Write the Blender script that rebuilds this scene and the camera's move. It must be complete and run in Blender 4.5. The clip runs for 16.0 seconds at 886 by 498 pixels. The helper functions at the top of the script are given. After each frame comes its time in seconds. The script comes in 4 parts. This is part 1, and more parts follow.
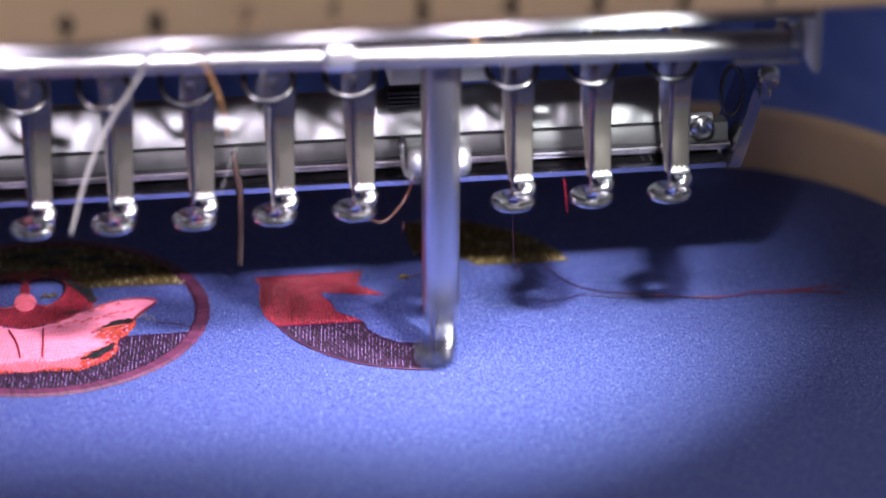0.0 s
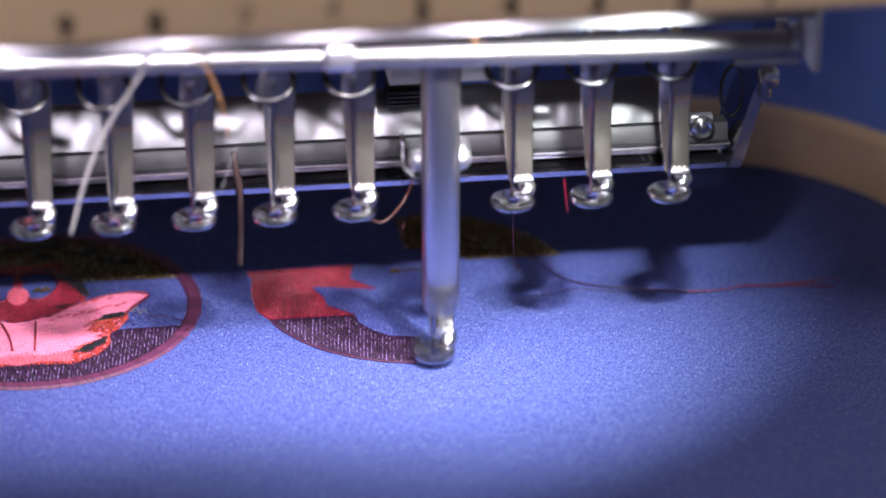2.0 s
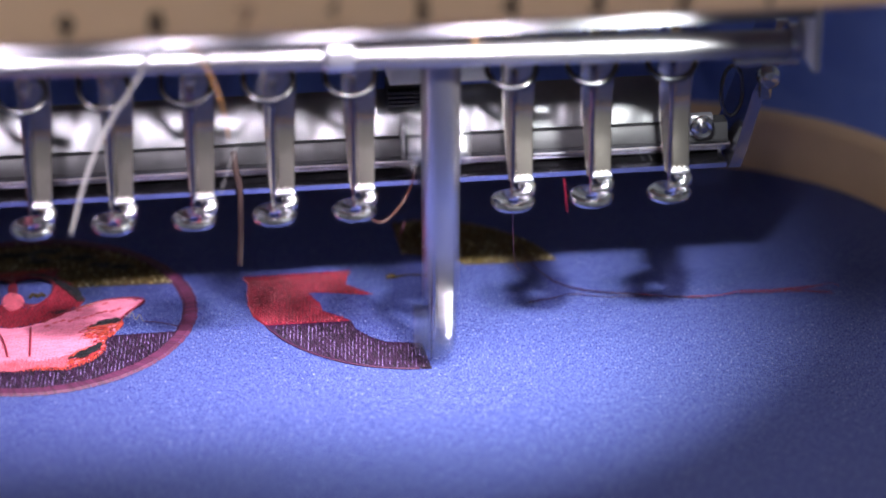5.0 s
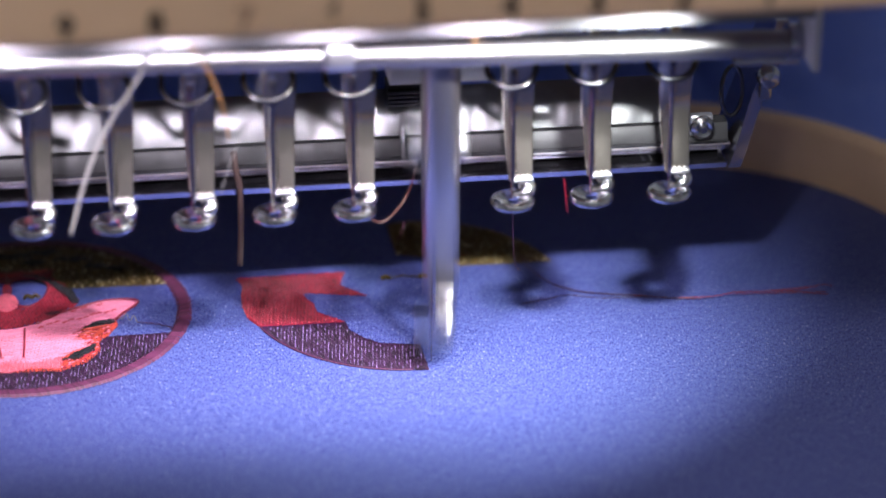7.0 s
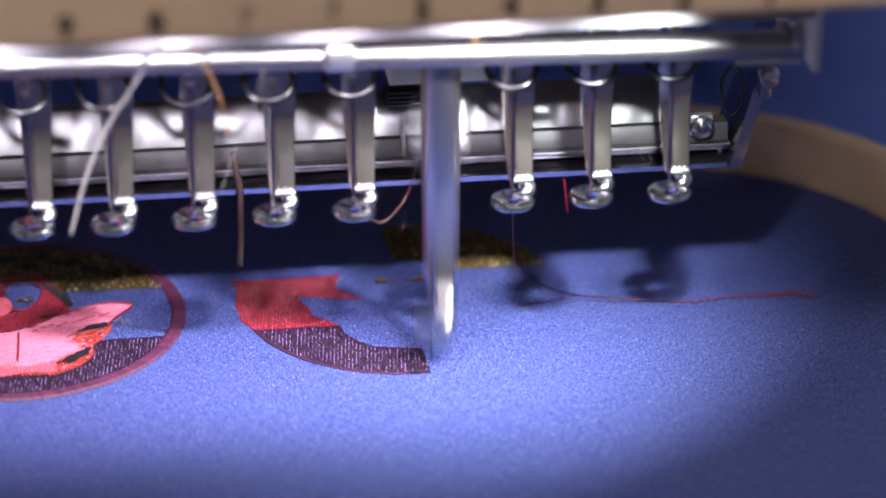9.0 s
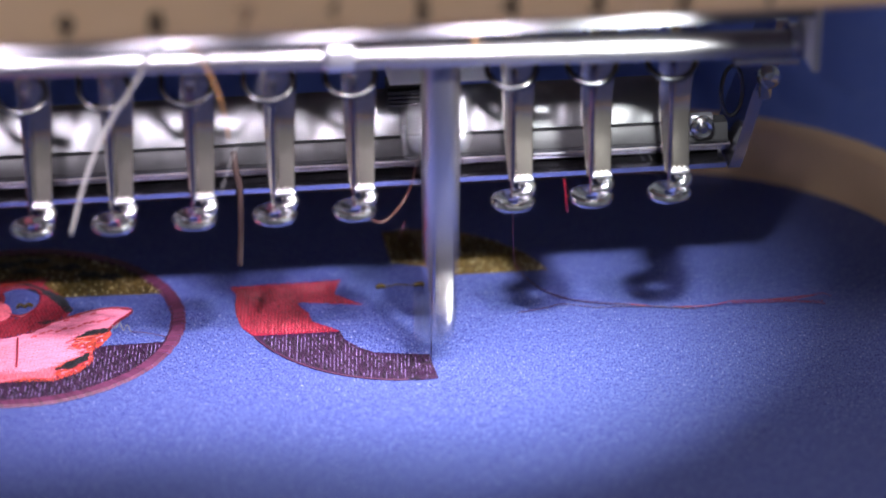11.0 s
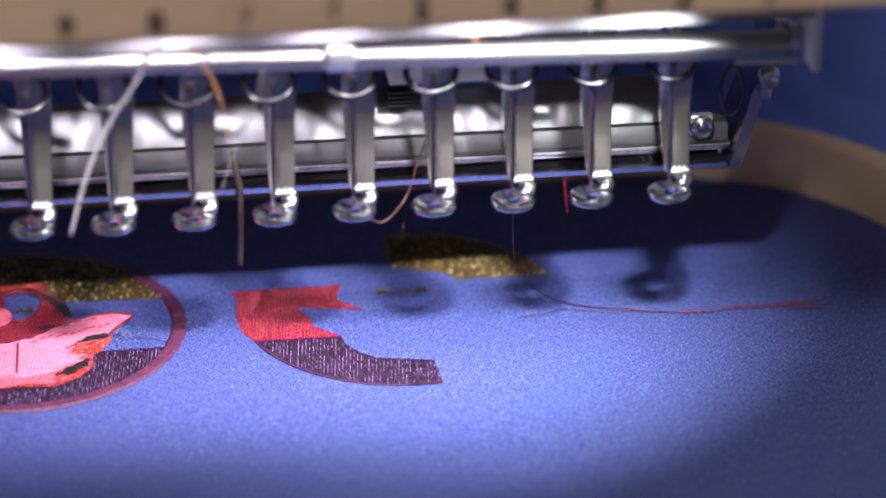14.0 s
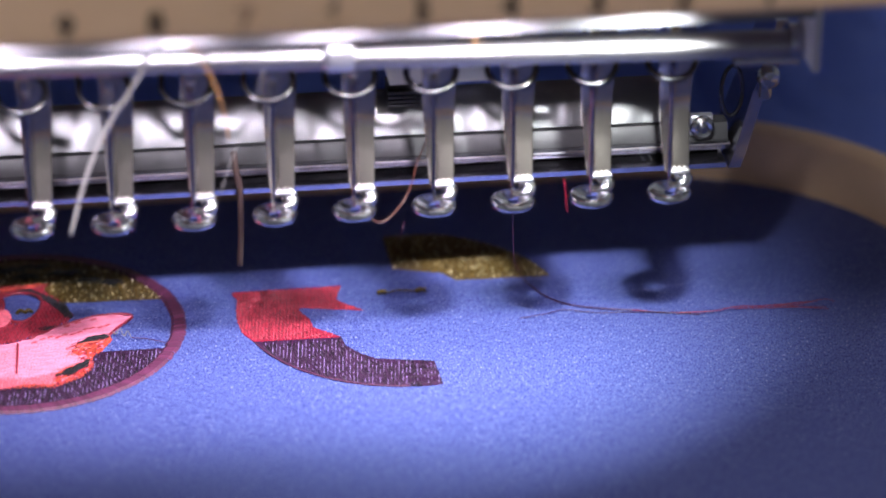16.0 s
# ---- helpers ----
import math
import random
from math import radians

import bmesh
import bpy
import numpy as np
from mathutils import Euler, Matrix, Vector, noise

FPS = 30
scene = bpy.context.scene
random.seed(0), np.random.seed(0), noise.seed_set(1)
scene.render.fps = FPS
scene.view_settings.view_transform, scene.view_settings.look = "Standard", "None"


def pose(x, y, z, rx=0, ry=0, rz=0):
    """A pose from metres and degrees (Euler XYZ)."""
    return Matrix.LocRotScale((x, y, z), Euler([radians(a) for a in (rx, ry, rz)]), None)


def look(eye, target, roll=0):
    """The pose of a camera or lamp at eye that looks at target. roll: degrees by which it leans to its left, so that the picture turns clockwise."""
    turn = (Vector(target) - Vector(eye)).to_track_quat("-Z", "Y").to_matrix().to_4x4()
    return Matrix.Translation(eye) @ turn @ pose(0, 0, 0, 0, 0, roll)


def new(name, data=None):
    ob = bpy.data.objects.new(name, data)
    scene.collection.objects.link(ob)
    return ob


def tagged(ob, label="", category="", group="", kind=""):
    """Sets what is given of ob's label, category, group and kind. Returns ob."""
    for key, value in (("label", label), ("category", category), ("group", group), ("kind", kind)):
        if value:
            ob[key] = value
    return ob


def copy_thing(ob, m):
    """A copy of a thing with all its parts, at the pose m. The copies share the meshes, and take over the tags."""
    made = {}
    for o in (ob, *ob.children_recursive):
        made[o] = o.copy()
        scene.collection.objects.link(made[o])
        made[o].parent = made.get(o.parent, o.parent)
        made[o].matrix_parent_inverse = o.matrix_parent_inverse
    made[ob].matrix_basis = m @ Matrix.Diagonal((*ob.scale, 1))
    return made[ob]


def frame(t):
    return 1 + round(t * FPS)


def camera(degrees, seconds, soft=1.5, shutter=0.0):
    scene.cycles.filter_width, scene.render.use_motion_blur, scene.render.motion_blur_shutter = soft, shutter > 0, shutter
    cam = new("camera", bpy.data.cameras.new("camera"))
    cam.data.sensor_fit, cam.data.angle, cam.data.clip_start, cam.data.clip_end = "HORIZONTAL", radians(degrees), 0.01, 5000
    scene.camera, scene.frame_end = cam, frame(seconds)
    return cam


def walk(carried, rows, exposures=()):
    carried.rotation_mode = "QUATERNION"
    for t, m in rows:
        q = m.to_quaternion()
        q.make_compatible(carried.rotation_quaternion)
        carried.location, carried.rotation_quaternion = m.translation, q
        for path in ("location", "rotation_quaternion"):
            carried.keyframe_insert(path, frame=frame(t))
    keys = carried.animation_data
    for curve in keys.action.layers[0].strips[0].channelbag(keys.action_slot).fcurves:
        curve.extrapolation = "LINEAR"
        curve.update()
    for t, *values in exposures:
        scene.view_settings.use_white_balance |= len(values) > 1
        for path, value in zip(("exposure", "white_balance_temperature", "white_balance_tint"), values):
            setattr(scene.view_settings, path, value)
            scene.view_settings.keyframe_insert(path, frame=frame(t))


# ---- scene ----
cam = camera(16.0, 16.0, soft=1.7, shutter=1.0)
CAM_POSE = pose(-0.06044, -0.48439, 0.27106, 63.0, 0.0, -7.3)
walk(cam, [(0.0, CAM_POSE), (16.0, CAM_POSE)])
cam.data.dof.use_dof = True
cam.data.dof.focus_distance = 0.562
cam.data.dof.aperture_fstop = 8.0

# ---- light ----
world = bpy.data.worlds.new("world")
scene.world = world
world.use_nodes = True
world.node_tree.nodes["Background"].inputs[0].default_value = (0.42, 0.52, 0.9, 1)
world.node_tree.nodes["Background"].inputs[1].default_value = 0.045
scene.view_settings.exposure = 0.0


def led(name, eye, target, power, cone, blend, radius, color):
    data = bpy.data.lights.new(name, "SPOT")
    data.energy, data.spot_size, data.spot_blend, data.shadow_soft_size, data.color = power, radians(cone), blend, radius, color
    ob = new(name, data)
    ob.matrix_world = look(eye, target)
    return ob


# a white lamp at the end of the row, bluer ones along it: place, aim, power, cone, colour
WHITE_LED, BLUE_LED = (0.94, 0.97, 1.0), (0.93, 0.85, 1.0)
for led_x, aim, power, cone, color in (
        (0.0365, (-0.004, 0.026, 0), 1.30, 95, WHITE_LED), (0.0080, (-0.010, 0.046, 0), 0.66, 90, BLUE_LED), (-0.0180, (-0.028, 0.046, 0), 0.34, 94, BLUE_LED),
        (-0.0450, (-0.050, 0.046, 0), 0.38, 94, BLUE_LED), (-0.0740, (-0.076, 0.042, 0), 0.44, 94, BLUE_LED)):
    led("head_led", (led_x, -0.0375, 0.0815), aim, power, cone, 1.0, 0.0025, color)
room_lamp = bpy.data.lights.new("room_lamp", "AREA")
room_lamp.shape, room_lamp.size, room_lamp.size_y, room_lamp.energy, room_lamp.color = "RECTANGLE", 1.2, 0.4, 23.0, (1.0, 0.93, 0.87)
new("room_lamp", room_lamp).matrix_world = look((-0.3, -1.10, 1.66), (-0.1, 0.0, 0.1))


# ---- materials ----
def nodes_of(name):
    m = bpy.data.materials.new(name)
    m.use_nodes = True
    t = m.node_tree
    return m, t, t.nodes["Principled BSDF"]


def add(t, kind, **inputs):
    n = t.nodes.new(kind)
    for k, v in inputs.items():
        n.inputs[k.replace("_", " ")].default_value = v
    return n


def mix(t, fac, a, b):
    n = t.nodes.new("ShaderNodeMix")
    n.data_type = "RGBA"
    if isinstance(fac, float):
        n.inputs[0].default_value = fac
    else:
        t.links.new(fac, n.inputs[0])
    for i, c in ((6, a), (7, b)):
        if isinstance(c, tuple):
            n.inputs[i].default_value = (*c, 1)
        else:
            t.links.new(c, n.inputs[i])
    return n.outputs[2]


def ramp(t, src, lo, hi, a=0.0, b=1.0):
    n = t.nodes.new("ShaderNodeMapRange")
    n.inputs[1].default_value, n.inputs[2].default_value, n.inputs[3].default_value, n.inputs[4].default_value = lo, hi, a, b
    t.links.new(src, n.inputs[0])
    return n.outputs[0]


def coords(t, stretch=(1, 1, 1)):
    c = t.nodes.new("ShaderNodeTexCoord")
    m = t.nodes.new("ShaderNodeMapping")
    m.inputs["Scale"].default_value = stretch
    t.links.new(c.outputs["Object"], m.inputs[0])
    return m.outputs[0]


def noise_of(t, scale, detail=4.0, stretch=(1, 1, 1), rough=0.6):
    n = add(t, "ShaderNodeTexNoise", Scale=scale, Detail=detail, Roughness=rough)
    t.links.new(coords(t, stretch), n.inputs["Vector"])
    return n.outputs["Fac"]


def bump(t, bsdf, height, strength, distance):
    b = add(t, "ShaderNodeBump", Strength=strength, Distance=distance)
    t.links.new(height, b.inputs["Height"])
    t.links.new(b.outputs[0], bsdf.inputs["Normal"])


def steel(name, base, rough, scale=700.0, stretch=(1, 1, 1), wear=0.06, relief=0.12, depth=0.0002, detail=3.0):
    """Polished or brushed metal with smudges and fine scratches."""
    m, t, p = nodes_of(name)
    p.inputs["Metallic"].default_value = 1.0
    fine, smudge = noise_of(t, scale, detail, stretch), noise_of(t, 90.0, 4)
    t.links.new(mix(t, ramp(t, smudge, 0.35, 0.75), base, tuple(c * 0.82 for c in base)), p.inputs["Base Color"])
    t.links.new(ramp(t, smudge, 0.3, 0.75, rough, rough + wear), p.inputs["Roughness"])
    bump(t, p, fine, relief, depth)
    return m


def plastic(name, base, rough=0.45, scale=900.0, relief=0.15, dirt=0.85):
    m, t, p = nodes_of(name)
    fine, big = noise_of(t, scale, 4), noise_of(t, 45.0, 5)
    t.links.new(mix(t, ramp(t, big, 0.35, 0.75), base, tuple(c * dirt for c in base)), p.inputs["Base Color"])
    t.links.new(ramp(t, big, 0.3, 0.7, rough, rough + 0.12), p.inputs["Roughness"])
    bump(t, p, fine, relief, 0.0002)
    return m


def thread_mat(name, base, vary=0.35, rough=0.38, metal=0.0, sheen=0.0):
    """Shiny polyester or metallic yarn, each stitch a little different."""
    m, t, p = nodes_of(name)
    g = t.nodes.new("ShaderNodeNewGeometry")
    lo, hi = tuple(c * (1 - vary) for c in base), tuple(min(1, c * (1 + vary)) for c in base)
    t.links.new(mix(t, g.outputs["Random Per Island"], lo, hi), p.inputs["Base Color"])
    p.inputs["Roughness"].default_value, p.inputs["Metallic"].default_value = rough, metal
    p.inputs["Sheen Weight"].default_value = sheen
    bump(t, p, noise_of(t, 5000.0, 2), 0.3, 0.0001)
    return m


def fabric_mat(name, base, light):
    m, t, p = nodes_of(name)
    fine, mid, big = noise_of(t, 4600.0, 3, (1.0, 0.34, 1.0)), noise_of(t, 1500.0, 3, (1.0, 0.35, 1.0)), noise_of(t, 40.0, 4)
    tone = t.nodes.new("ShaderNodeMath")
    tone.operation = "ADD"
    t.links.new(ramp(t, fine, 0.38, 0.62, 0.0, 0.80), tone.inputs[0])
    t.links.new(ramp(t, mid, 0.36, 0.64, 0.0, 0.20), tone.inputs[1])
    # pale sparkle of the weave, painted into the base colour by noise
    painted_glint = ramp(t, noise_of(t, 2700.0, 2, (1.0, 0.5, 1.0)), 0.61, 0.69, 0.0, 0.6)
    t.links.new(mix(t, painted_glint, mix(t, tone.outputs[0], base, light), (0.55, 0.58, 0.84)), p.inputs["Base Color"])
    t.links.new(ramp(t, big, 0.3, 0.7, 0.34, 0.46), p.inputs["Roughness"])
    p.inputs["Specular IOR Level"].default_value = 0.07
    bump(t, p, tone.outputs[0], 0.8, 0.0004)
    return m


CHROME = steel("polished chrome", (0.52, 0.52, 0.54), 0.17)
SHANK = steel("satin nickel", (0.74, 0.67, 0.58), 0.17, 500, (1, 1, 0.05), 0.08)
BAR = steel("brushed steel", (0.42, 0.41, 0.42), 0.34, 1900, (1, 0.02, 0.02), 0.08, 0.5)
ALU = steel("satin aluminium", (0.88, 0.88, 0.90), 0.36, 300, (0.1, 1, 1), 0.08)
RAIL = steel("uneven polished steel", (0.22, 0.22, 0.225), 0.33, 190, (1.0, 0.5, 0.5), 0.10, 0.5, 0.0016, 0.5)
LIP = plastic("dark anodised lip", (0.032, 0.031, 0.034), 0.36, 500, 0.5)
LIP.node_tree.nodes["Principled BSDF"].inputs["Specular IOR Level"].default_value = 0.3
FOOT = steel("worn chrome", (0.68, 0.68, 0.70), 0.14)
SATIN = steel("satin rail steel", (0.25, 0.245, 0.26), 0.42, 500, (0.1, 1, 1))
GUIDE = steel("dark chrome", (0.10, 0.10, 0.11), 0.2)
EDGE = steel("polished steel edge", (0.55, 0.53, 0.60), 0.2, 700, (1, 1, 1), 0.05, 0.02)
TUBE = steel("dark blued steel", (0.34, 0.33, 0.38), 0.16, 500, (1, 1, 0.05), 0.06)
ROD = steel("polished bar steel", (0.60, 0.585, 0.60), 0.28, 500, (1, 1, 0.05), 0.06)
DARK_STEEL = steel("dark steel", (0.16, 0.16, 0.18), 0.28)
BLACK = plastic("black plastic", (0.012, 0.012, 0.014), 0.4)
NAVY_INSIDE = plastic("dark interior", (0.012, 0.014, 0.035), 0.6)
BEIGE = plastic("beige machine cover", (0.80, 0.56, 0.36), 0.5)
TAN = plastic("tan hoop plastic", (0.80, 0.55, 0.35), 0.38, 600, 0.1)
WHITE = plastic("off-white nylon", (0.75, 0.74, 0.72), 0.4)
PRINT = plastic("printed numbers", (0.03, 0.022, 0.02), 0.6)
FADED = plastic("faded print", (0.34, 0.21, 0.14), 0.6)
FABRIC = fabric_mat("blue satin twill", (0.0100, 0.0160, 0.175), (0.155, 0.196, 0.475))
# brighter copy of the cloth colour, makes up for missing light behind the head
GARMENT = fabric_mat("loose cloth lightened for shade", (0.09, 0.15, 0.62), (0.20, 0.30, 0.85))
RED = thread_mat("red thread", (0.215, 0.010, 0.028), 0.5)
PURPLE = thread_mat("dark purple thread", (0.022, 0.005, 0.024), 0.7, 0.5)
MAUVE = thread_mat("mauve red thread", (0.085, 0.017, 0.052), 0.4, 0.6)
GOLD = thread_mat("gold thread", (0.16, 0.108, 0.028), 0.8, 0.3, 0.55, 0.0)
gold_nodes = GOLD.node_tree
gold_bsdf = gold_nodes.nodes["Principled BSDF"]
old_link = gold_bsdf.inputs["Base Color"].links[0].from_socket
# about a tenth of the stitches coloured near white as painted glints
gold_glint_rand = gold_nodes.nodes.new("ShaderNodeNewGeometry").outputs["Random Per Island"]
gold_nodes.links.new(mix(gold_nodes, ramp(gold_nodes, gold_glint_rand, 0.88, 0.92), old_link, (1.0, 0.92, 0.62)), gold_bsdf.inputs["Base Color"])
PINK = thread_mat("pink thread", (0.70, 0.21, 0.32), 0.14)
MID_RED = thread_mat("light red thread", (0.52, 0.055, 0.085), 0.2)
ROSE = thread_mat("rose thread", (0.62, 0.12, 0.17), 0.25)
ORANGE = thread_mat("orange red thread", (0.42, 0.05, 0.03), 0.5)
DARK_RED = thread_mat("dark red thread", (0.27, 0.02, 0.04), 0.4)
BLACK_THREAD = thread_mat("black thread", (0.012, 0.012, 0.016), 0.6)
LILAC = thread_mat("pale lilac thread", (0.20, 0.13, 0.30), 0.5)
CREAM = thread_mat("cream thread", (0.21, 0.20, 0.19), 0.1)
AMBER = thread_mat("amber thread", (0.22, 0.115, 0.035), 0.1)
# dark copy of the amber yarn, its dim lower end painted in
AMBER_SHADED = thread_mat("amber thread darkened as in shade", (0.030, 0.014, 0.010), 0.1, 0.7)
RUST = thread_mat("rust thread", (0.034, 0.009, 0.006), 0.1)
BLACK_RED = thread_mat("deep red thread", (0.19, 0.006, 0.022), 0.2)
MAROON = thread_mat("dark maroon thread", (0.045, 0.006, 0.022), 0.2)
TABLE = plastic("grey table", (0.25, 0.25, 0.26), 0.5, 200)
WALL = plastic("painted wall", (0.62, 0.66, 0.74), 0.8, 200, 0.1, 0.94)


# ---- mesh tools ----
def part(name, bm, material, parent, label="", smooth=True, kind=""):
    data = bpy.data.meshes.new(name)
    bm.normal_update()
    bm.to_mesh(data)
    bm.free()
    for f in data.polygons:
        f.use_smooth = smooth
    data.materials.append(material)
    ob = new(name, data)
    if parent is not None:
        ob.parent = parent
    return tagged(ob, label, kind=kind)


def auto(ob, degrees=35):
    """Hard edges stay hard, round ones are shaded smooth."""
    bm = bmesh.new()
    bm.from_mesh(ob.data)
    for e in bm.edges:
        e.smooth = e.is_manifold and e.calc_face_angle(0) < radians(degrees)
    bm.to_mesh(ob.data)
    bm.free()
    return ob


def box(bm, lo, hi, bevel=0.0, turn=None):
    made = bmesh.ops.create_cube(bm, size=1)["verts"]
    lo, hi = Vector(lo), Vector(hi)
    for v in made:
        v.co = Vector((v.co.x * (hi.x - lo.x), v.co.y * (hi.y - lo.y), v.co.z * (hi.z - lo.z)))
    if turn is not None:
        bmesh.ops.transform(bm, matrix=turn, verts=made)
    bmesh.ops.translate(bm, vec=(lo + hi) / 2, verts=made)
    if bevel:
        edges = list({e for v in made for e in v.link_edges})
        bmesh.ops.bevel(bm, geom=edges, offset=bevel, segments=2, affect="EDGES", profile=0.6)
    return bm


def sweep(bm, points, radius, sides=8, closed=False):
    """A round wire along points; radius may be one number or one for each point."""
    pts = [Vector(p) for p in points]
    n = len(pts)
    radii = radius if isinstance(radius, (list, tuple)) else [radius] * n
    rings, side = [], None
    for i, p in enumerate(pts):
        a, b = pts[(i - 1) % n if closed else max(i - 1, 0)], pts[(i + 1) % n if closed else min(i + 1, n - 1)]
        d = (b - a).normalized()
        if side is None:
            side = d.orthogonal().normalized()
        side = (side - d * side.dot(d)).normalized()
        up = d.cross(side)
        rings.append([bm.verts.new(p + radii[i] * (math.cos(k * math.tau / sides) * side + math.sin(k * math.tau / sides) * up)) for k in range(sides)])
    for i in range(n if closed else n - 1):
        r, s = rings[i], rings[(i + 1) % n]
        for k in range(sides):
            bm.faces.new((r[k], r[(k + 1) % sides], s[(k + 1) % sides], s[k]))
    if not closed:
        bm.faces.new(rings[0][::-1])
        bm.faces.new(rings[-1])
    return bm


def smooth_path(points, steps=6):
    """A Catmull-Rom curve through the points."""
    pts = [Vector(p) for p in points]
    pts = [2 * pts[0] - pts[1]] + pts + [2 * pts[-1] - pts[-2]]
    out = []
    for a, b, c, d in zip(pts, pts[1:], pts[2:], pts[3:]):
        for k in range(steps):
            s = k / steps
            out.append(0.5 * (2 * b + (c - a) * s + (2 * a - 5 * b + 4 * c - d) * s * s + (3 * b - a - 3 * c + d) * s ** 3))
    return out + [pts[-2]]


def lathe(bm, profile, center=(0, 0, 0), sides=40, closed=True):
    """Turns a profile of (radius, z) about the upright axis."""
    c = Vector(center)
    rings = [[bm.verts.new(c + Vector((r * math.cos(k * math.tau / sides), r * math.sin(k * math.tau / sides), z))) for r, z in profile] for k in range(sides)]
    m = len(profile)
    for k in range(sides):
        a, b = rings[k], rings[(k + 1) % sides]
        for j in range(m if closed else m - 1):
            bm.faces.new((a[j], b[j], b[(j + 1) % m], a[(j + 1) % m]))
    return bm


def loft(bm, sections):
    rows = [[bm.verts.new(p) for p in s] for s in sections]
    n = len(rows[0])
    for a, b in zip(rows, rows[1:]):
        for k in range(n):
            bm.faces.new((a[k], a[(k + 1) % n], b[(k + 1) % n], b[k]))
    bm.faces.new(rows[0][::-1])
    bm.faces.new(rows[-1])
    return bm


def along_x(bm, outline, x0, x1, tilt=0.0):
    """An outline of (y, z) drawn out along x; tilt: metres that the far end sinks."""
    return loft(bm, [[(x0, y, z) for y, z in outline], [(x1, y, z - tilt) for y, z in outline]])


# ---- room ----
def setting(name, lo, hi, material, label):
    ob = part(name, box(bmesh.new(), lo, hi), material, None, label, smooth=False)
    return tagged(ob, category=name.split("_")[0], kind="structure")


setting("floor", (-2.2, -2.6, -0.90), (2.2, 1.6, -0.85), TABLE, "grey workshop floor under the machine")
setting("ceiling", (-2.2, -2.6, 1.75), (2.2, 1.6, 1.80), WALL, "plain white workshop ceiling")
setting("wall_north", (-2.2, 1.5, -0.85), (2.2, 1.6, 1.75), WALL, "plain painted workshop wall")
setting("wall_south", (-2.2, -2.6, -0.85), (2.2, -2.5, 1.75), WALL, "plain painted workshop wall")
setting("wall_west", (-2.2, -2.5, -0.85), (-2.1, 1.5, 1.75), WALL, "plain painted workshop wall")
setting("wall_east", (2.1, -2.5, -0.85), (2.2, 1.5, 1.75), WALL, "plain painted workshop wall")

room_light = new("ceiling_light")
room_light.matrix_world = look((-0.304, -1.114, 1.68), (-0.104, -0.014, 0.12))
tagged(room_light, "long warm white workshop ceiling light", "lamp")
glow, glow_tree, glow_bsdf = nodes_of("lamp diffuser")
glow_bsdf.inputs["Emission Color"].default_value, glow_bsdf.inputs["Emission Strength"].default_value = (1.0, 0.9, 0.78, 1), 3.0
part("frame", box(bmesh.new(), (-0.63, -0.23, 0.004), (0.63, 0.23, 0.04), 0.004), WHITE, room_light)
part("diffuser", box(bmesh.new(), (-0.6, -0.2, 0.0), (0.6, 0.2, 0.003)), glow, room_light)
part("stem", box(bmesh.new(), (-0.02, -0.02, 0.041), (0.02, 0.02, 0.10)), WHITE, room_light)

machine_table = new("machine_table")
tagged(machine_table, "grey machine table under the embroidery hoop", "table")
part("tabletop", box(bmesh.new(), (-0.6, -0.35, -0.10), (0.6, 0.6, -0.07), 0.004), TABLE, machine_table)
for sx in (-0.55, 0.55):
    for sy in (-0.3, 0.55):
        part("leg", box(bmesh.new(), (sx - 0.025, sy - 0.025, -0.85), (sx + 0.025, sy + 0.025, -0.10), 0.003), TABLE, machine_table)

# ---- machine head ----
head = new("embroidery_machine_head")
tagged(head, "beige multi-needle embroidery machine head with chrome bars", "sewing machine")
part("front_cover", box(bmesh.new(), (-0.17, -0.0495, 0.0847), (0.090, -0.0420, 0.20), 0.0012), BEIGE, head, "beige plastic front cover with needle numbers")
part("top_housing", box(bmesh.new(), (-0.17, -0.0418, 0.098), (0.088, 0.045, 0.20), 0.002), BEIGE, head)
part("arm", box(bmesh.new(), (-0.05, 0.0452, 0.125), (0.07, 0.50, 0.195), 0.006), BEIGE, head, "beige arm carrying the head")
part("column", box(bmesh.new(), (-0.05, 0.42, -0.070), (0.07, 0.50, 0.1248), 0.006), BEIGE, head, "beige column standing on the table")
part("led_housing", box(bmesh.new(), (-0.125, -0.0416, 0.0835), (0.047, -0.0360, 0.0860), 0.0004), WHITE, head, "slim lamp housing behind the cover")
# added strip hidden by the cover, cuts the LED light on bars and shanks
part("light_blocker", box(bmesh.new(), (-0.125, -0.0345, 0.0789), (0.047, -0.0340, 0.0834)), BLACK, head, "added thin black strip, unseen, blocking lamp light from the bars")
cover = [o for o in head.children if o.name.startswith("front_cover")][0]
for k in range(9):
    text = bpy.data.curves.new("number", "FONT")
    text.body, text.size, text.extrude, text.align_x, text.align_y, text.offset = str(9 - k), 0.0050, 0.00006, "CENTER", "CENTER", 0.00022
    ob = new("needle_number", text)
    ob.data.materials.append(FADED if k == 2 else PRINT)
    ob.parent = cover
    ob.matrix_basis = pose(-0.0611 + 0.01332 * k, -0.04958, 0.0880, 90)
    tagged(ob, "dark printed needle number")

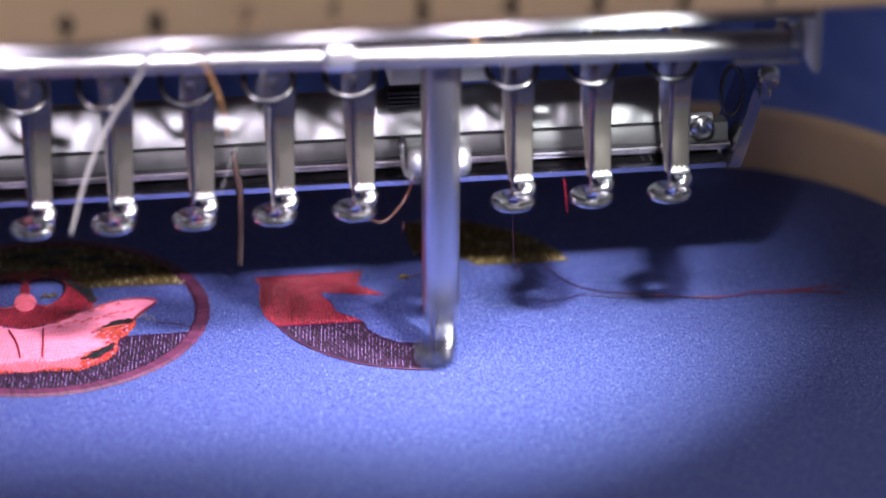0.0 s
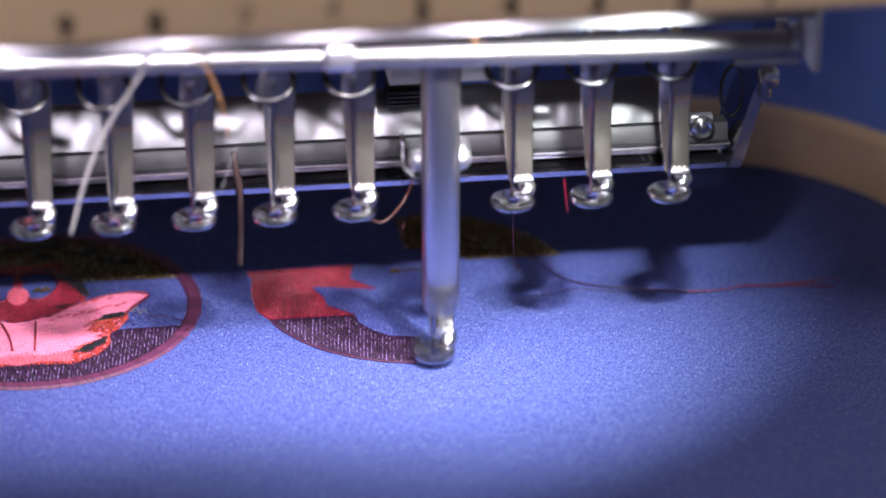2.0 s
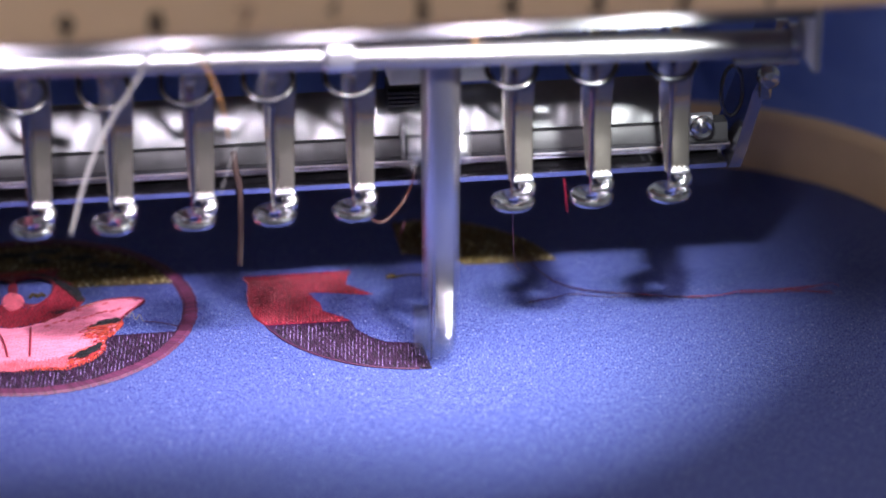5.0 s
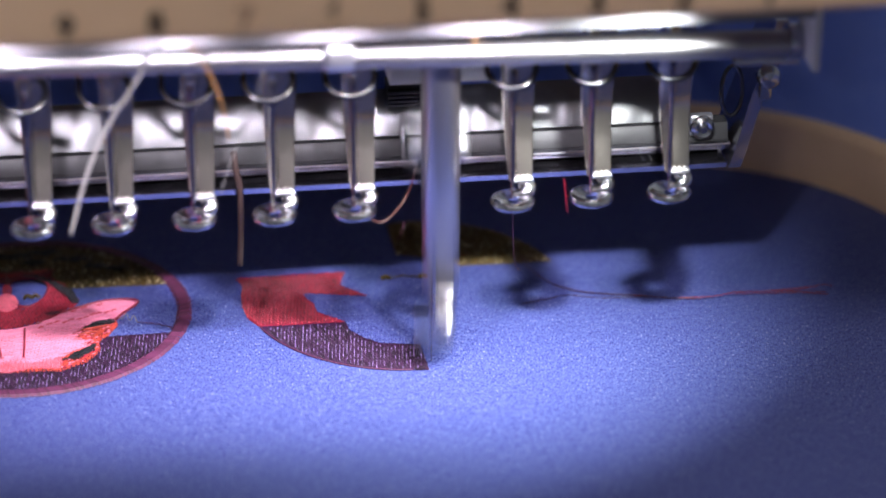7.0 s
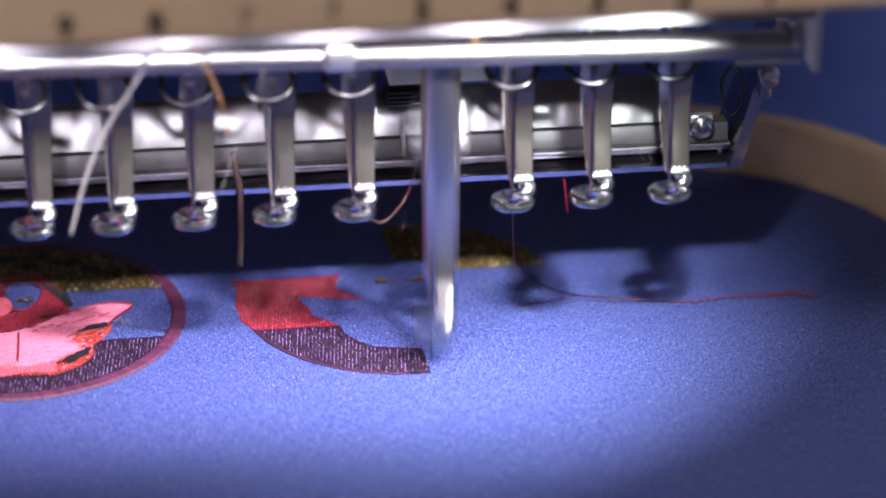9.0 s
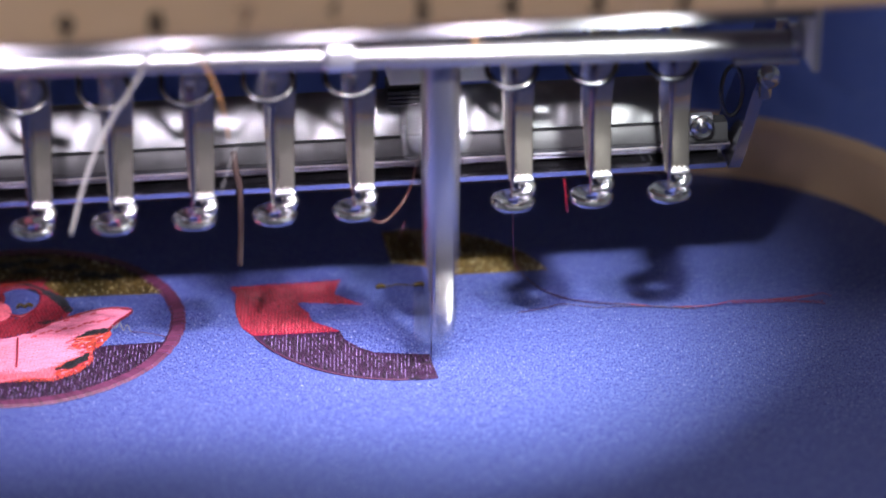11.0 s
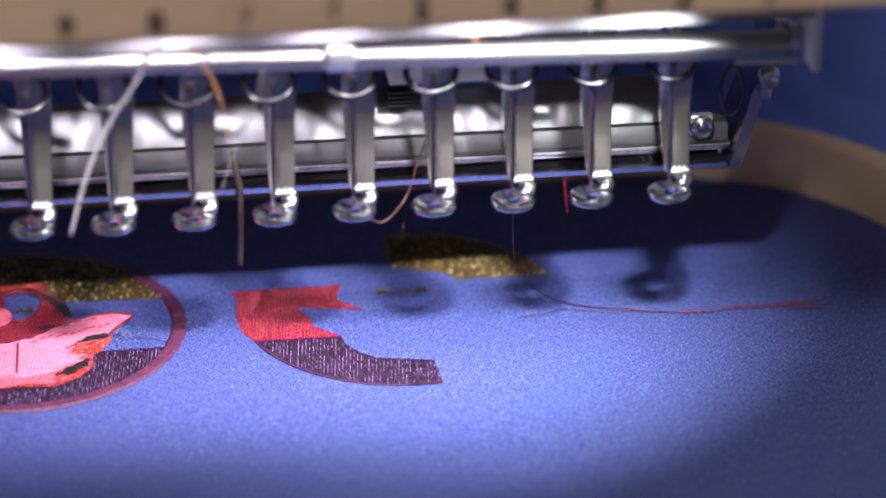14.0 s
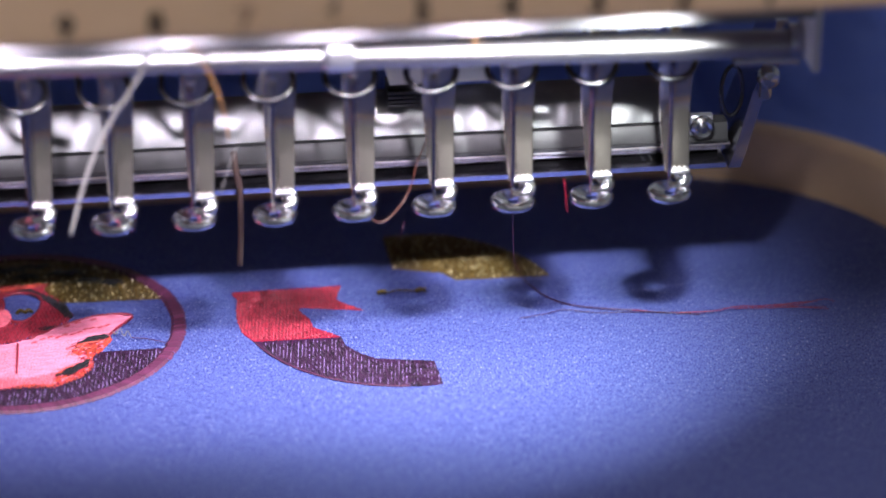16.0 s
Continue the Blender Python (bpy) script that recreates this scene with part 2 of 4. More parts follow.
# the two polished bars below the cover
rail_bar = part("front_bar", sweep(bmesh.new(), [(-0.165, -0.012, 0.0693), (-0.1, -0.012, 0.0674), (-0.02, -0.012, 0.0652), (0.0580, -0.012, 0.0631)], 0.00235, 28), BAR, head, "brushed round steel bar")
auto(rail_bar)
strip = [(-0.0185, 0.0714), (-0.0195, 0.0711), (-0.0209, 0.0713), (-0.0213, 0.0716), (-0.0209, 0.0733), (-0.0195, 0.0741), (-0.0185, 0.0739)]
auto(part("upper_rail", along_x(bmesh.new(), strip, -0.165, 0.0600), SATIN, head, "satin rail under the cover"))
for k in range(10):
    x = 0.0380 - 0.0130 * k
    part("stud", lathe(bmesh.new(), [(0.0, 0.0), (0.0020, 0.0), (0.0021, 0.0006), (0.0015, 0.0012), (0.0, 0.0014)], (x, -0.0196, 0.0749), 20, False), ALU, head, "small white stud")
bm = bmesh.new()
box(bm, (0.0602, -0.0205, 0.0612), (0.0617, -0.0092, 0.0750), 0.0006)
part("end_cap", bm, WHITE, head, "pale end bracket of the bars")
bm = bmesh.new()
sweep(bm, [(0.0578, -0.012, 0.0636), (0.0603, -0.012, 0.0635)], 0.0031, 24)
box(bm, (0.0490, -0.0120, 0.0592), (0.0603, -0.0080, 0.0604), 0.0003)
auto(part("bar_holder", bm, CHROME, head, "worn steel holder at the bar end"))
# clip round the bar at its middle
part("bar_clip", box(bmesh.new(), (-0.0202, -0.0150, 0.0630), (-0.0144, -0.0090, 0.0684), 0.0016), ALU, head, "bright steel clip on the bar")

# rail behind the needles: a round reflector, two lips and the end bracket
face = [(0.0205, 0.0370), (0.0160, 0.0371), (0.0156, 0.0375), (0.0164, 0.0394), (0.0176, 0.0416), (0.0190, 0.0436), (0.0196, 0.0442), (0.0205, 0.0444)]
auto(part("rear_rail", along_x(bmesh.new(), face, -0.17, 0.0452, 0.0004), RAIL, head, "polished rail with bright reflections"))
tray = [(0.0180, 0.0370), (0.0150, 0.0370), (0.0146, 0.0365), (0.0138, 0.0342), (0.0128, 0.0339), (0.0128, 0.0331), (0.0180, 0.0334)]
auto(part("upper_lip", along_x(bmesh.new(), tray, -0.17, 0.0545, 0.0003), LIP, head, "dark steel lip"))
auto(part("lip_edge", along_x(bmesh.new(), [(0.0127, 0.0340), (0.0119, 0.0340), (0.0117, 0.0338), (0.0124, 0.0326), (0.0127, 0.0326)], -0.17, 0.0545), EDGE, head, "polished edge of the dark lip"))
lip = [(0.0180, 0.0312), (0.0096, 0.0312), (0.00985, 0.0302), (0.0102, 0.0300), (0.0180, 0.0302)]
auto(part("lower_lip", along_x(bmesh.new(), lip, -0.17, 0.0535), EDGE, head, "thin polished lower lip"))
# black box put in the open gap to give its deep shade
part("gap_shade", box(bmesh.new(), (-0.17, 0.0150, 0.0313), (0.0530, 0.0175, 0.0352), 0.0), BLACK, head, "black filler for the shade in the gap between the lips", smooth=False)
part("rail_back", box(bmesh.new(), (-0.17, 0.0207, 0.0300), (0.0450, 0.0225, 0.0412), 0.0008), DARK_STEEL, head)
bm = bmesh.new()
side = [(0.0095, 0.0302), (0.0095, 0.0330), (0.0120, 0.0440), (0.0100, 0.0495), (0.0140, 0.0560), (0.0240, 0.0560), (0.0240, 0.0302)]
loft(bm, [[(x + (z - 0.0302) * 0.33, y, z) for y, z in side] for x in (0.0538, 0.0560)])
auto(part("end_bracket", bm, EDGE, head, "bent steel end bracket"))
bm = bmesh.new()
box(bm, (0.0474, 0.0132, 0.0350), (0.0516, 0.0150, 0.0389), 0.0004)
part("screw_plate", bm, ALU, head)
bm = bmesh.new()
lathe(bm, [(0.0, 0.0016), (0.0006, 0.0016), (0.0008, 0.0010), (0.0015, 0.0013), (0.0021, 0.0008), (0.0022, 0.0), (0.0, 0.0)], sides=24, closed=False)
bmesh.ops.transform(bm, matrix=pose(0.0496, 0.0131, 0.0368, 90), verts=bm.verts)
auto(part("screw", bm, CHROME, head, "round-headed screw"))
bm = bmesh.new()
lathe(bm, [(0.0, 0.0018), (0.0014, 0.0016), (0.0021, 0.0008), (0.0022, 0.0), (0.0, 0.0)], sides=20, closed=False)
bmesh.ops.transform(bm, matrix=pose(0.0600, 0.0085, 0.0480, 90), verts=bm.verts)
box(bm, (0.0588, 0.0092, 0.0430), (0.0610, 0.0112, 0.0500), 0.0006)
auto(part("bracket_clip", bm, CHROME, head, "bright clip on the end bracket"))
spring = [(0.0543 + 0.0019 * math.cos(a), 0.0116, 0.0442 + 0.0048 * math.sin(a)) for a in [k * math.tau / 28 for k in range(28)]]
part("spring_ring", sweep(bmesh.new(), spring, 0.00038, 8, True), GUIDE, head, "oval shiny wire ring")
part("drive_block", box(bmesh.new(), (-0.0062, 0.0130, 0.0478), (0.0117, 0.0300, 0.0540), 0.0006), WHITE, head, "pale grey needle drive block")
bm = bmesh.new()
for k in range(4):
    box(bm, (-0.0064, 0.0125, 0.0440 + k * 0.0008), (-0.0008, 0.0180, 0.0444 + k * 0.0008))
box(bm, (-0.0064, 0.0140, 0.0438), (-0.0008, 0.0180, 0.0475))
part("vent_block", bm, BLACK, head, "black ribbed block", smooth=False)
part("rear_arm", box(bmesh.new(), (-0.007, 0.0240, 0.0460), (0.000, 0.0340, 0.0950), 0.002), NAVY_INSIDE, head, "dark arm behind the needles")


# ---- needle units ----
def shank_section(z, w, cx, cy):
    h = w / 2
    shape = [(-h, 0.0012), (-h, -0.0002), (-h * 0.45, -0.0015), (-h * 0.2, -0.0016), (h * 0.5, -0.0016), (h - 0.0002, -0.0015), (h, -0.0011), (h, 0.0012)]
    return [(cx + x, cy + y, z) for x, y in shape]


def needle_unit():
    unit = new("needle_unit")
    tagged(unit, "chrome presser foot with needle and wire guide", "presser foot", "row of needle units")
    cx = 0.0016
    rows = [(0.0338, 0.0041, 0.0022), (0.036, 0.0044, 0.0030), (0.040, 0.0048, 0.0045), (0.0425, 0.0049, 0.0053), (0.045, 0.0052, 0.0058), (0.0475, 0.0055, 0.0060), (0.052, 0.0059, 0.00555), (0.0560, 0.0060, 0.0051), (0.0563, 0.0056, 0.0051)]
    bar = [(0.0564, 0.0060, 0.0050), (0.0622, 0.0060, 0.0040), (0.0623, 0.0063, 0.0036), (0.0626, 0.0065, 0.0036), (0.0975, 0.0065, 0.0012)]
    auto(part("presser_bar", loft(bmesh.new(), [shank_section(z, w, cx, y) for z, w, y in bar]), TUBE, unit, "dark glossy presser bar"), 40)
    auto(part("shank", loft(bmesh.new(), [shank_section(z, w, cx, y) for z, w, y in rows]), SHANK, unit, "tapered nickel shank"), 40)
    ring = [(0.0010, 0.0304), (0.0034, 0.0301), (0.0038, 0.0303), (0.0039, 0.0306), (0.0039, 0.0309), (0.0036, 0.0314), (0.0030, 0.0316), (0.0018, 0.0310), (0.0009, 0.0308)]
    foot = auto(part("foot_ring", lathe(bmesh.new(), ring, (0, 0, 0), 44), FOOT, unit, "polished ring foot"), 40)
    bm = bmesh.new()
    path = smooth_path([(0.0004, 0.0012, 0.0314), (0.0022, 0.0004, 0.0318), (0.0030, 0.0014, 0.0326), (0.0021, 0.0022, 0.0336), (0.0020, 0.0026, 0.0346)], 5)
    sweep(bm, path, [0.0008 + 0.0006 * math.sin(math.pi * k / (len(path) - 1)) for k in range(len(path))], 12)
    box(bm, (0.0022, 0.0006, 0.0306), (0.0038, 0.0030, 0.0342), 0.0006)
    part("neck", bm, FOOT, foot, "curved neck of the foot")
    bm = bmesh.new()
    box(bm, (-0.0001, 0.0001, 0.0342), (0.0036, 0.0024, 0.0349), 0.0002)
    for k in range(3):
        box(bm, (0.0007 + k * 0.0009, 0.0002, 0.0348), (0.0012 + k * 0.0009, 0.0010, 0.0353), 0.0001)
    part("ledge", bm, ALU, unit, "bright notched ledge")
    needle = [(0, 0, 0.0325), (0, 0, 0.0345), (0, 0, 0.0352), (0, 0, 0.049), (0, 0, 0.0505), (0, 0, 0.0600)]
    auto(part("needle", sweep(bmesh.new(), needle, [0.0001, 0.00030, 0.00033, 0.00033, 0.0007, 0.0007], 12), TUBE, unit, "steel needle"), 50)
    bm = bmesh.new()
    loop = [(-0.0005 + 0.0042 * math.cos(a), -0.0004 + 0.0029 * math.sin(a), 0.0562 + 0.85 * 0.0030 * math.sin(a)) for a in [radians(165 + k * 12) for k in range(24)]]
    loop = [(-0.0047, 0.0014, 0.0604), (-0.0047, 0.0009, 0.0585)] + loop
    sweep(bm, loop, 0.00056, 10)
    bmesh.ops.create_icosphere(bm, subdivisions=2, radius=0.0008, matrix=pose(-0.0047, 0.0009, 0.0590))
    part("wire_guide", bm, GUIDE, unit, "bent wire thread guide")
    bm = bmesh.new()
    box(bm, (-0.0009, -0.0011, 0.0562), (0.0011, 0.0034, 0.0618), 0.0005)
    part("needle_clamp", bm, SHANK, unit, "dark needle clamp")
    for x in (-0.0020, 0.0051):
        bm = bmesh.new()
        lathe(bm, [(0.0, -0.0019), (0.0014, -0.0016), (0.0020, -0.0006), (0.0020, 0.0006), (0.0014, 0.0016), (0.0, 0.0019)], (x, 0.004, 0.0665), 18, False)
        part("knob", bm, ALU, unit, "pale round knob")
    return unit


first = needle_unit()
FEET = [-0.0688 + 0.01376 * k for k in range(9)]
first.matrix_basis = pose(FEET[0], 0, 0)
units = [first] + [copy_thing(first, pose(x, 0, 0)) for x in FEET[1:]]
sewing_unit = units[5]
tagged(sewing_unit, "moving chrome presser foot with needle, stitching")


# the driven needle bar comes down in front of the sewing foot
rod = [(0.0, 0.0640), (0.0024, 0.0640), (0.0033, 0.0652), (0.0033, 0.0700), (0.0031, 0.0704), (0.0033, 0.0708), (0.0033, 0.1240), (0.0, 0.1240)]
needle_bar = auto(part("needle_bar", lathe(bmesh.new(), rod, (0.0011, -0.0008, 0), 32, False), ROD, sewing_unit, "polished round needle bar"), 30)


# ---- thread wiper ----
wiper = new("thread_wiper")
tagged(wiper, "black steel thread wiper hook behind the needles", "wiper")
blade = [(-0.0054, 0.040), (0.0010, 0.040), (0.0012, 0.026), (0.0006, 0.0190), (-0.0006, 0.0106), (0.0014, 0.0121), (0.0040, 0.0153), (0.0046, 0.0149), (0.0024, 0.0110), (-0.0014, 0.0074), (-0.0030, 0.0072), (-0.0038, 0.0180)]
bm = bmesh.new()
loft(bm, [[(x, y + (z - 0.0074) * 0.36, z * 0.84 + 0.0012) for x, z in blade] for y in (-0.0006, 0.0006)])
BLACKENED = plastic("blackened steel", (0.004, 0.004, 0.005), 0.6)
BLACKENED.node_tree.nodes["Principled BSDF"].inputs["Specular IOR Level"].default_value = 0.03
auto(part("hook", bm, BLACKENED, wiper, "black hooked blade"))
# small chrome bits; the lowest is shaped in as the white glint at the tip
for z, x in ((0.0256, -0.0015), (0.0200, -0.0020), (0.0074, -0.0022)):
    part("bright_bit", box(bmesh.new(), (x - 0.0008, z * 0.28 - 0.0036, z - 0.0002), (x + 0.0008, z * 0.28 - 0.0026, z + 0.0002), 0.00008), CHROME, wiper, "small chrome bit on the blade, the lowest a modelled tip glint")
part("pivot", sweep(bmesh.new(), [(-0.0022, 0.0042, 0.0226), (-0.0022, 0.0066, 0.0226)], 0.0007, 14), DARK_STEEL, wiper)

# ---- hoop ----
HOOP = dict(x0=-0.145, x1=0.0465, y0=-0.075, y1=0.0180, r=0.0520)


def hoop_path(grow, n=20):
    out, r = [], HOOP["r"] + grow
    for cx, cy, a0 in ((HOOP["x1"], HOOP["y1"], 0), (HOOP["x0"], HOOP["y1"], 90), (HOOP["x0"], HOOP["y0"], 180), (HOOP["x1"], HOOP["y0"], 270)):
        for k in range(n + 1):
            a = radians(a0 + 90 * k / n)
            out.append((cx + r * math.cos(a), cy + r * math.sin(a)))
    return out


def hoop_ring(profile):
    bm = bmesh.new()
    loops = [[bm.verts.new((x, y, z)) for x, y in hoop_path(g)] for g, z in profile]
    n, m = len(loops[0]), len(loops)
    for j in range(m):
        a, b = loops[j], loops[(j + 1) % m]
        for k in range(n):
            bm.faces.new((a[k], a[(k + 1) % n], b[(k + 1) % n], b[k]))
    bmesh.ops.recalc_face_normals(bm, faces=bm.faces)
    return bm


hoop = new("embroidery_hoop")
tagged(hoop, "tan plastic embroidery hoop stretching the blue cloth", "hoop")
auto(part("inner_ring", hoop_ring([(0.0, -0.004), (0.0, 0.0108), (0.0008, 0.0116), (0.0034, 0.0116), (0.0040, 0.0108), (0.0040, -0.004)]), TAN, hoop), 50)
auto(part("outer_ring", hoop_ring([(0.0043, -0.004), (0.0043, 0.0096), (0.0050, 0.0102), (0.0074, 0.0102), (0.0082, 0.0094), (0.0082, -0.004)]), TAN, hoop), 50)

# ---- cloth ----
garment = new("embroidered_cloth")
tagged(garment, "royal blue cloth with half-finished round emblems", "cloth")
bm = bmesh.new()
rim = [bm.verts.new((x, y, 0)) for x, y in hoop_path(-0.0002)]
bm.faces.new(rim)
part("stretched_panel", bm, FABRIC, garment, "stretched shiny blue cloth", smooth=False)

bm = bmesh.new()
NX, NY = 400, 200
grid = []
for j in range(NY + 1):
    row = []
    for i in range(NX + 1):
        x, y = -0.42 + 0.84 * i / NX, -0.25 + 0.62 * j / NY
        far = max(0.0, (y - 0.090) / 0.05, (x - 0.125) / 0.05, (-0.21 - x) / 0.12, (-0.14 - y) / 0.12)
        far = min(far, 2.2)
        fold = noise.noise((x * 26 + 3 * noise.noise((x * 7, y * 7, 4)), y * 9, 1.0)) * 0.024 + noise.noise((x * 95 + y * 75 + 3 * noise.noise((x * 30, y * 20, 2)), x * 25 - y * 20, 3.0)) * 0.017 + abs(noise.noise((x * 50, y * 14, 7.0))) * 0.006
        z = -0.0105 + min(far, 1.0) * (fold + 0.004) + max(0.0, y - 0.10) * 0.28 * min(far, 1.0)
        row.append(bm.verts.new((x, y, z)))
    grid.append(row)
for j in range(NY):
    for i in range(NX):
        bm.faces.new((grid[j][i], grid[j][i + 1], grid[j + 1][i + 1], grid[j + 1][i]))
part("loose_cloth", bm, GARMENT, garment, "loose blue folds round the hoop, colour lightened for shade")


# ---- embroidery ----
def inside(px, py, poly):
    hit = np.zeros(px.shape, bool)
    for (x0, y0), (x1, y1) in zip(poly, poly[1:] + poly[:1]):
        cross = ((y0 > py) != (y1 > py)) & (px < (x1 - x0) * (py - y0) / ((y1 - y0) or 1e-12) + x0)
        hit ^= cross
    return hit


def resample(poly, step=0.5, jitter=0.10, rng=None):
    out = []
    for (x0, y0), (x1, y1) in zip(poly, poly[1:] + poly[:1]):
        n = max(1, int(math.hypot(x1 - x0, y1 - y0) / step))
        for k in range(n):
            out.append((x0 + (x1 - x0) * k / n + rng.uniform(-jitter, jitter), y0 + (y1 - y0) * k / n + rng.uniform(-jitter, jitter)))
    return out


def arc(cx, cy, r, a0, a1, n=16):
    return [(cx + r * math.cos(radians(a0 + (a1 - a0) * k / n)), cy + r * math.sin(radians(a0 + (a1 - a0) * k / n))) for k in range(n + 1)]


def stitches(poly, angle, length, width, z, rng, tilt=0.0, keep=1.0, holes=(), yarn=0.0):
    """Rows of short raised stitches that fill an outline, in millimetres."""
    c, s = math.cos(radians(angle)), math.sin(radians(angle))
    us = [x * c + y * s for x, y in poly]
    vs = [-x * s + y * c for x, y in poly]
    verts, faces = [], []
    rows = np.arange(min(vs), max(vs), width)
    for i, v in enumerate(rows):
        u = np.arange(min(us) - length, max(us) + length, length) + (i * 0.37 % 1.0) * length
        ok = np.ones(u.shape, bool)
        for part_of in (0.12, 0.88):
            m = u + length * part_of
            ok &= inside(m * c - v * s, m * s + v * c, poly)
            for h in holes:
                ok &= ~inside(m * c - v * s, m * s + v * c, h)
        for a in u[ok]:
            if keep < 1 and rng.random() > keep:
                continue
            b, h0, dv = a + length * 0.97, z + rng.uniform(0.0, 0.05), rng.uniform(-0.04, 0.04)
            w, top, lean = (yarn or width) * 0.52, z + 0.16 + rng.uniform(-0.03, 0.05), rng.uniform(-tilt, tilt)
            base = len(verts)
            for uu, vv, zz in ((a, v - w, h0 - 0.1), (b, v - w + dv, h0 - 0.1), (b, v + w + dv, h0 - 0.1), (a, v + w, h0 - 0.1),
                               (a + 0.15, v - w * 0.45, top - lean), (b - 0.15, v - w * 0.45 + dv, top - lean), (b - 0.15, v + w * 0.45 + dv, top + lean), (a + 0.15, v + w * 0.45, top + lean)):
                verts.append(((uu * c - vv * s) / 1000, (uu * s + vv * c) / 1000, zz / 1000))
            faces += [tuple(base + k for k in f) for f in ((4, 5, 6, 7), (0, 1, 5, 4), (1, 2, 6, 5), (2, 3, 7, 6), (3, 0, 4, 7))]
    return verts, faces


def patch(name, poly, material, at, label, angle=80, length=2.0, width=0.36, level=0, tilt=0.02, holes=(), under=None):
    """One embroidered field: a thin backing pad and its rows of stitches."""
    rng = random.Random(name + str(level))
    z = 0.12 + 0.10 * level
    bm = bmesh.new()
    edge = resample(poly, 0.5, 0.07, rng)
    top = [bm.verts.new((x / 1000, y / 1000, z / 1000)) for x, y in edge]
    low = [bm.verts.new((x / 1000, y / 1000, 0.00001)) for x, y in edge]
    n = len(edge)
    if not holes:
        bm.faces.new(top)
    for k in range(n):
        bm.faces.new((low[k], low[(k + 1) % n], top[(k + 1) % n], top[k]))
    if not holes:
        bmesh.ops.recalc_face_normals(bm, faces=bm.faces)
    pad = part(name, bm, under or material, garment, label, smooth=False)
    pad.location = (at[0] / 1000, at[1] / 1000, 0)
    data = bpy.data.meshes.new("stitches")
    data.from_pydata(*(lambda r: (r[0], [], r[1]))(stitches(poly, angle, length, width, z, rng, tilt, 1.0, holes)))
    data.materials.append(material)
    rows = new("stitches", data)
    rows.parent = pad
    tagged(rows, kind="stuff")
    return pad


def wire(name, points, radius, material, parent, at=(0, 0), label="", sides=6):
    pts = smooth_path([((at[0] + p[0]) / 1000, (at[1] + p[1]) / 1000, (p[2] if len(p) > 2 else 0.3) / 1000) for p in points], 6)
    return part(name, sweep(bmesh.new(), pts, radius / 1000, sides), material, parent, label)


A, B = (-72.8, 20.6), (-3.3, 20.8)      # centres of the two emblems

# finished emblem
mirror = -3.3


def both(right):
    return right + [(2 * mirror - x, y) for x, y in reversed(right)]


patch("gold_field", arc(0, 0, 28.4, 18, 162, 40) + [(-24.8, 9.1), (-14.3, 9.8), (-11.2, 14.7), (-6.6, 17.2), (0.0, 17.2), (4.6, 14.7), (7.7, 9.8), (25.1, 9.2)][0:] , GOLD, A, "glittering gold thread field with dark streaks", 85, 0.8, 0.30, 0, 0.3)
for k, (x, y, w) in enumerate(((-3, 23.5, 4.4), (3.5, 24.6, 3.6), (8.8, 21.2, 4.0), (13.0, 17.8, 2.8), (17.0, 16.4, 2.6), (1.5, 20.6, 2.6))):
    patch("dark_streak", [(x - w, y - 0.3), (x - w * 0.7, y + 0.5), (x - w * 0.3, y + 1.7), (x, y + 0.8), (x + w * 0.5, y + 1.5), (x + w, y - 0.7), (x + w * 0.5, y - 0.4), (x + w * 0.2, y - 1.5), (x - w * 0.3, y - 0.5)], BLACK_THREAD, A, "black thread streak", 20, 1.2, 0.3, 2)
purple_a = patch("purple_field", arc(0, 0, 28.4, -20, -160, 40) + [(-26.9, -9.4), (-10, -9.6), (13.0, -9.9)], PURPLE, A, "dark purple thread field with pale flecks", 84, 1.9, 0.36, 0)
band = both([(5.6, 17.5), (4.7, 14.9), (7.7, 10.4), (9.8, 4.9), (8.8, 2.2), (6.4, 0.1), (3.2, -2.8), (-3.3, -5.6)])
hole_r = [(0.2 + 4.0 * math.cos(a) + 0.5 * math.sin(2 * a), 8.6 + 5.7 * math.sin(a)) for a in [k * math.tau / 24 for k in range(24)]]
hole_l = [(2 * mirror - x, y) for x, y in hole_r]
patch("dark_red_mask", band, DARK_RED, A, "dark red stitched shape with two round openings", 70, 1.2, 0.28, 1, 0.02, (hole_r, hole_l))
for h in (hole_r, hole_l):
    wire("opening_edge", h + h[:2], 0.32, DARK_RED, garment, A, "dark red satin edge")
patch("red_brow", both([(5.6, 17.5), (2.4, 15.9), (-0.7, 15.4), (-3.3, 14.8)])[:-1], ORANGE, A, "orange red brow band", 15, 1.2, 0.28, 2)
for side in (1, -1):
    def flip(pts):
        return [(x if side > 0 else 2 * mirror - x, y) for x, y in pts]
    patch("black_crescent", flip([(-0.4, 15.4), (2.2, 15.5), (5.9, 11.8), (8.8, 8.2), (9.7, 4.1), (8.6, 3.1), (7.1, 6.8), (4.7, 11.0), (1.5, 13.9)]), BLACK_THREAD, A, "black thread crescent", 40, 1.3, 0.28, 3)
    patch("black_corner", flip([(3.0, 0.2), (5.3, 0.6), (7.4, 0.4), (5.7, -1.0), (4.2, -1.2)]), BLACK_THREAD, A, "black thread corner", 20, 1.0, 0.26, 2)
rim_poly = both([(-3.3, -8.0), (10.0, -4.0), (16.2, -4.0), (16.6, -5.6), (14.6, -9.5), (12.9, -11.6), (13.1, -15.3), (10.8, -18.8), (6.0, -21.8), (0.8, -21.2)])[1:]
patch("orange_rim", rim_poly, ORANGE, A, "orange red stitched rim", 75, 1.1, 0.28, 1)
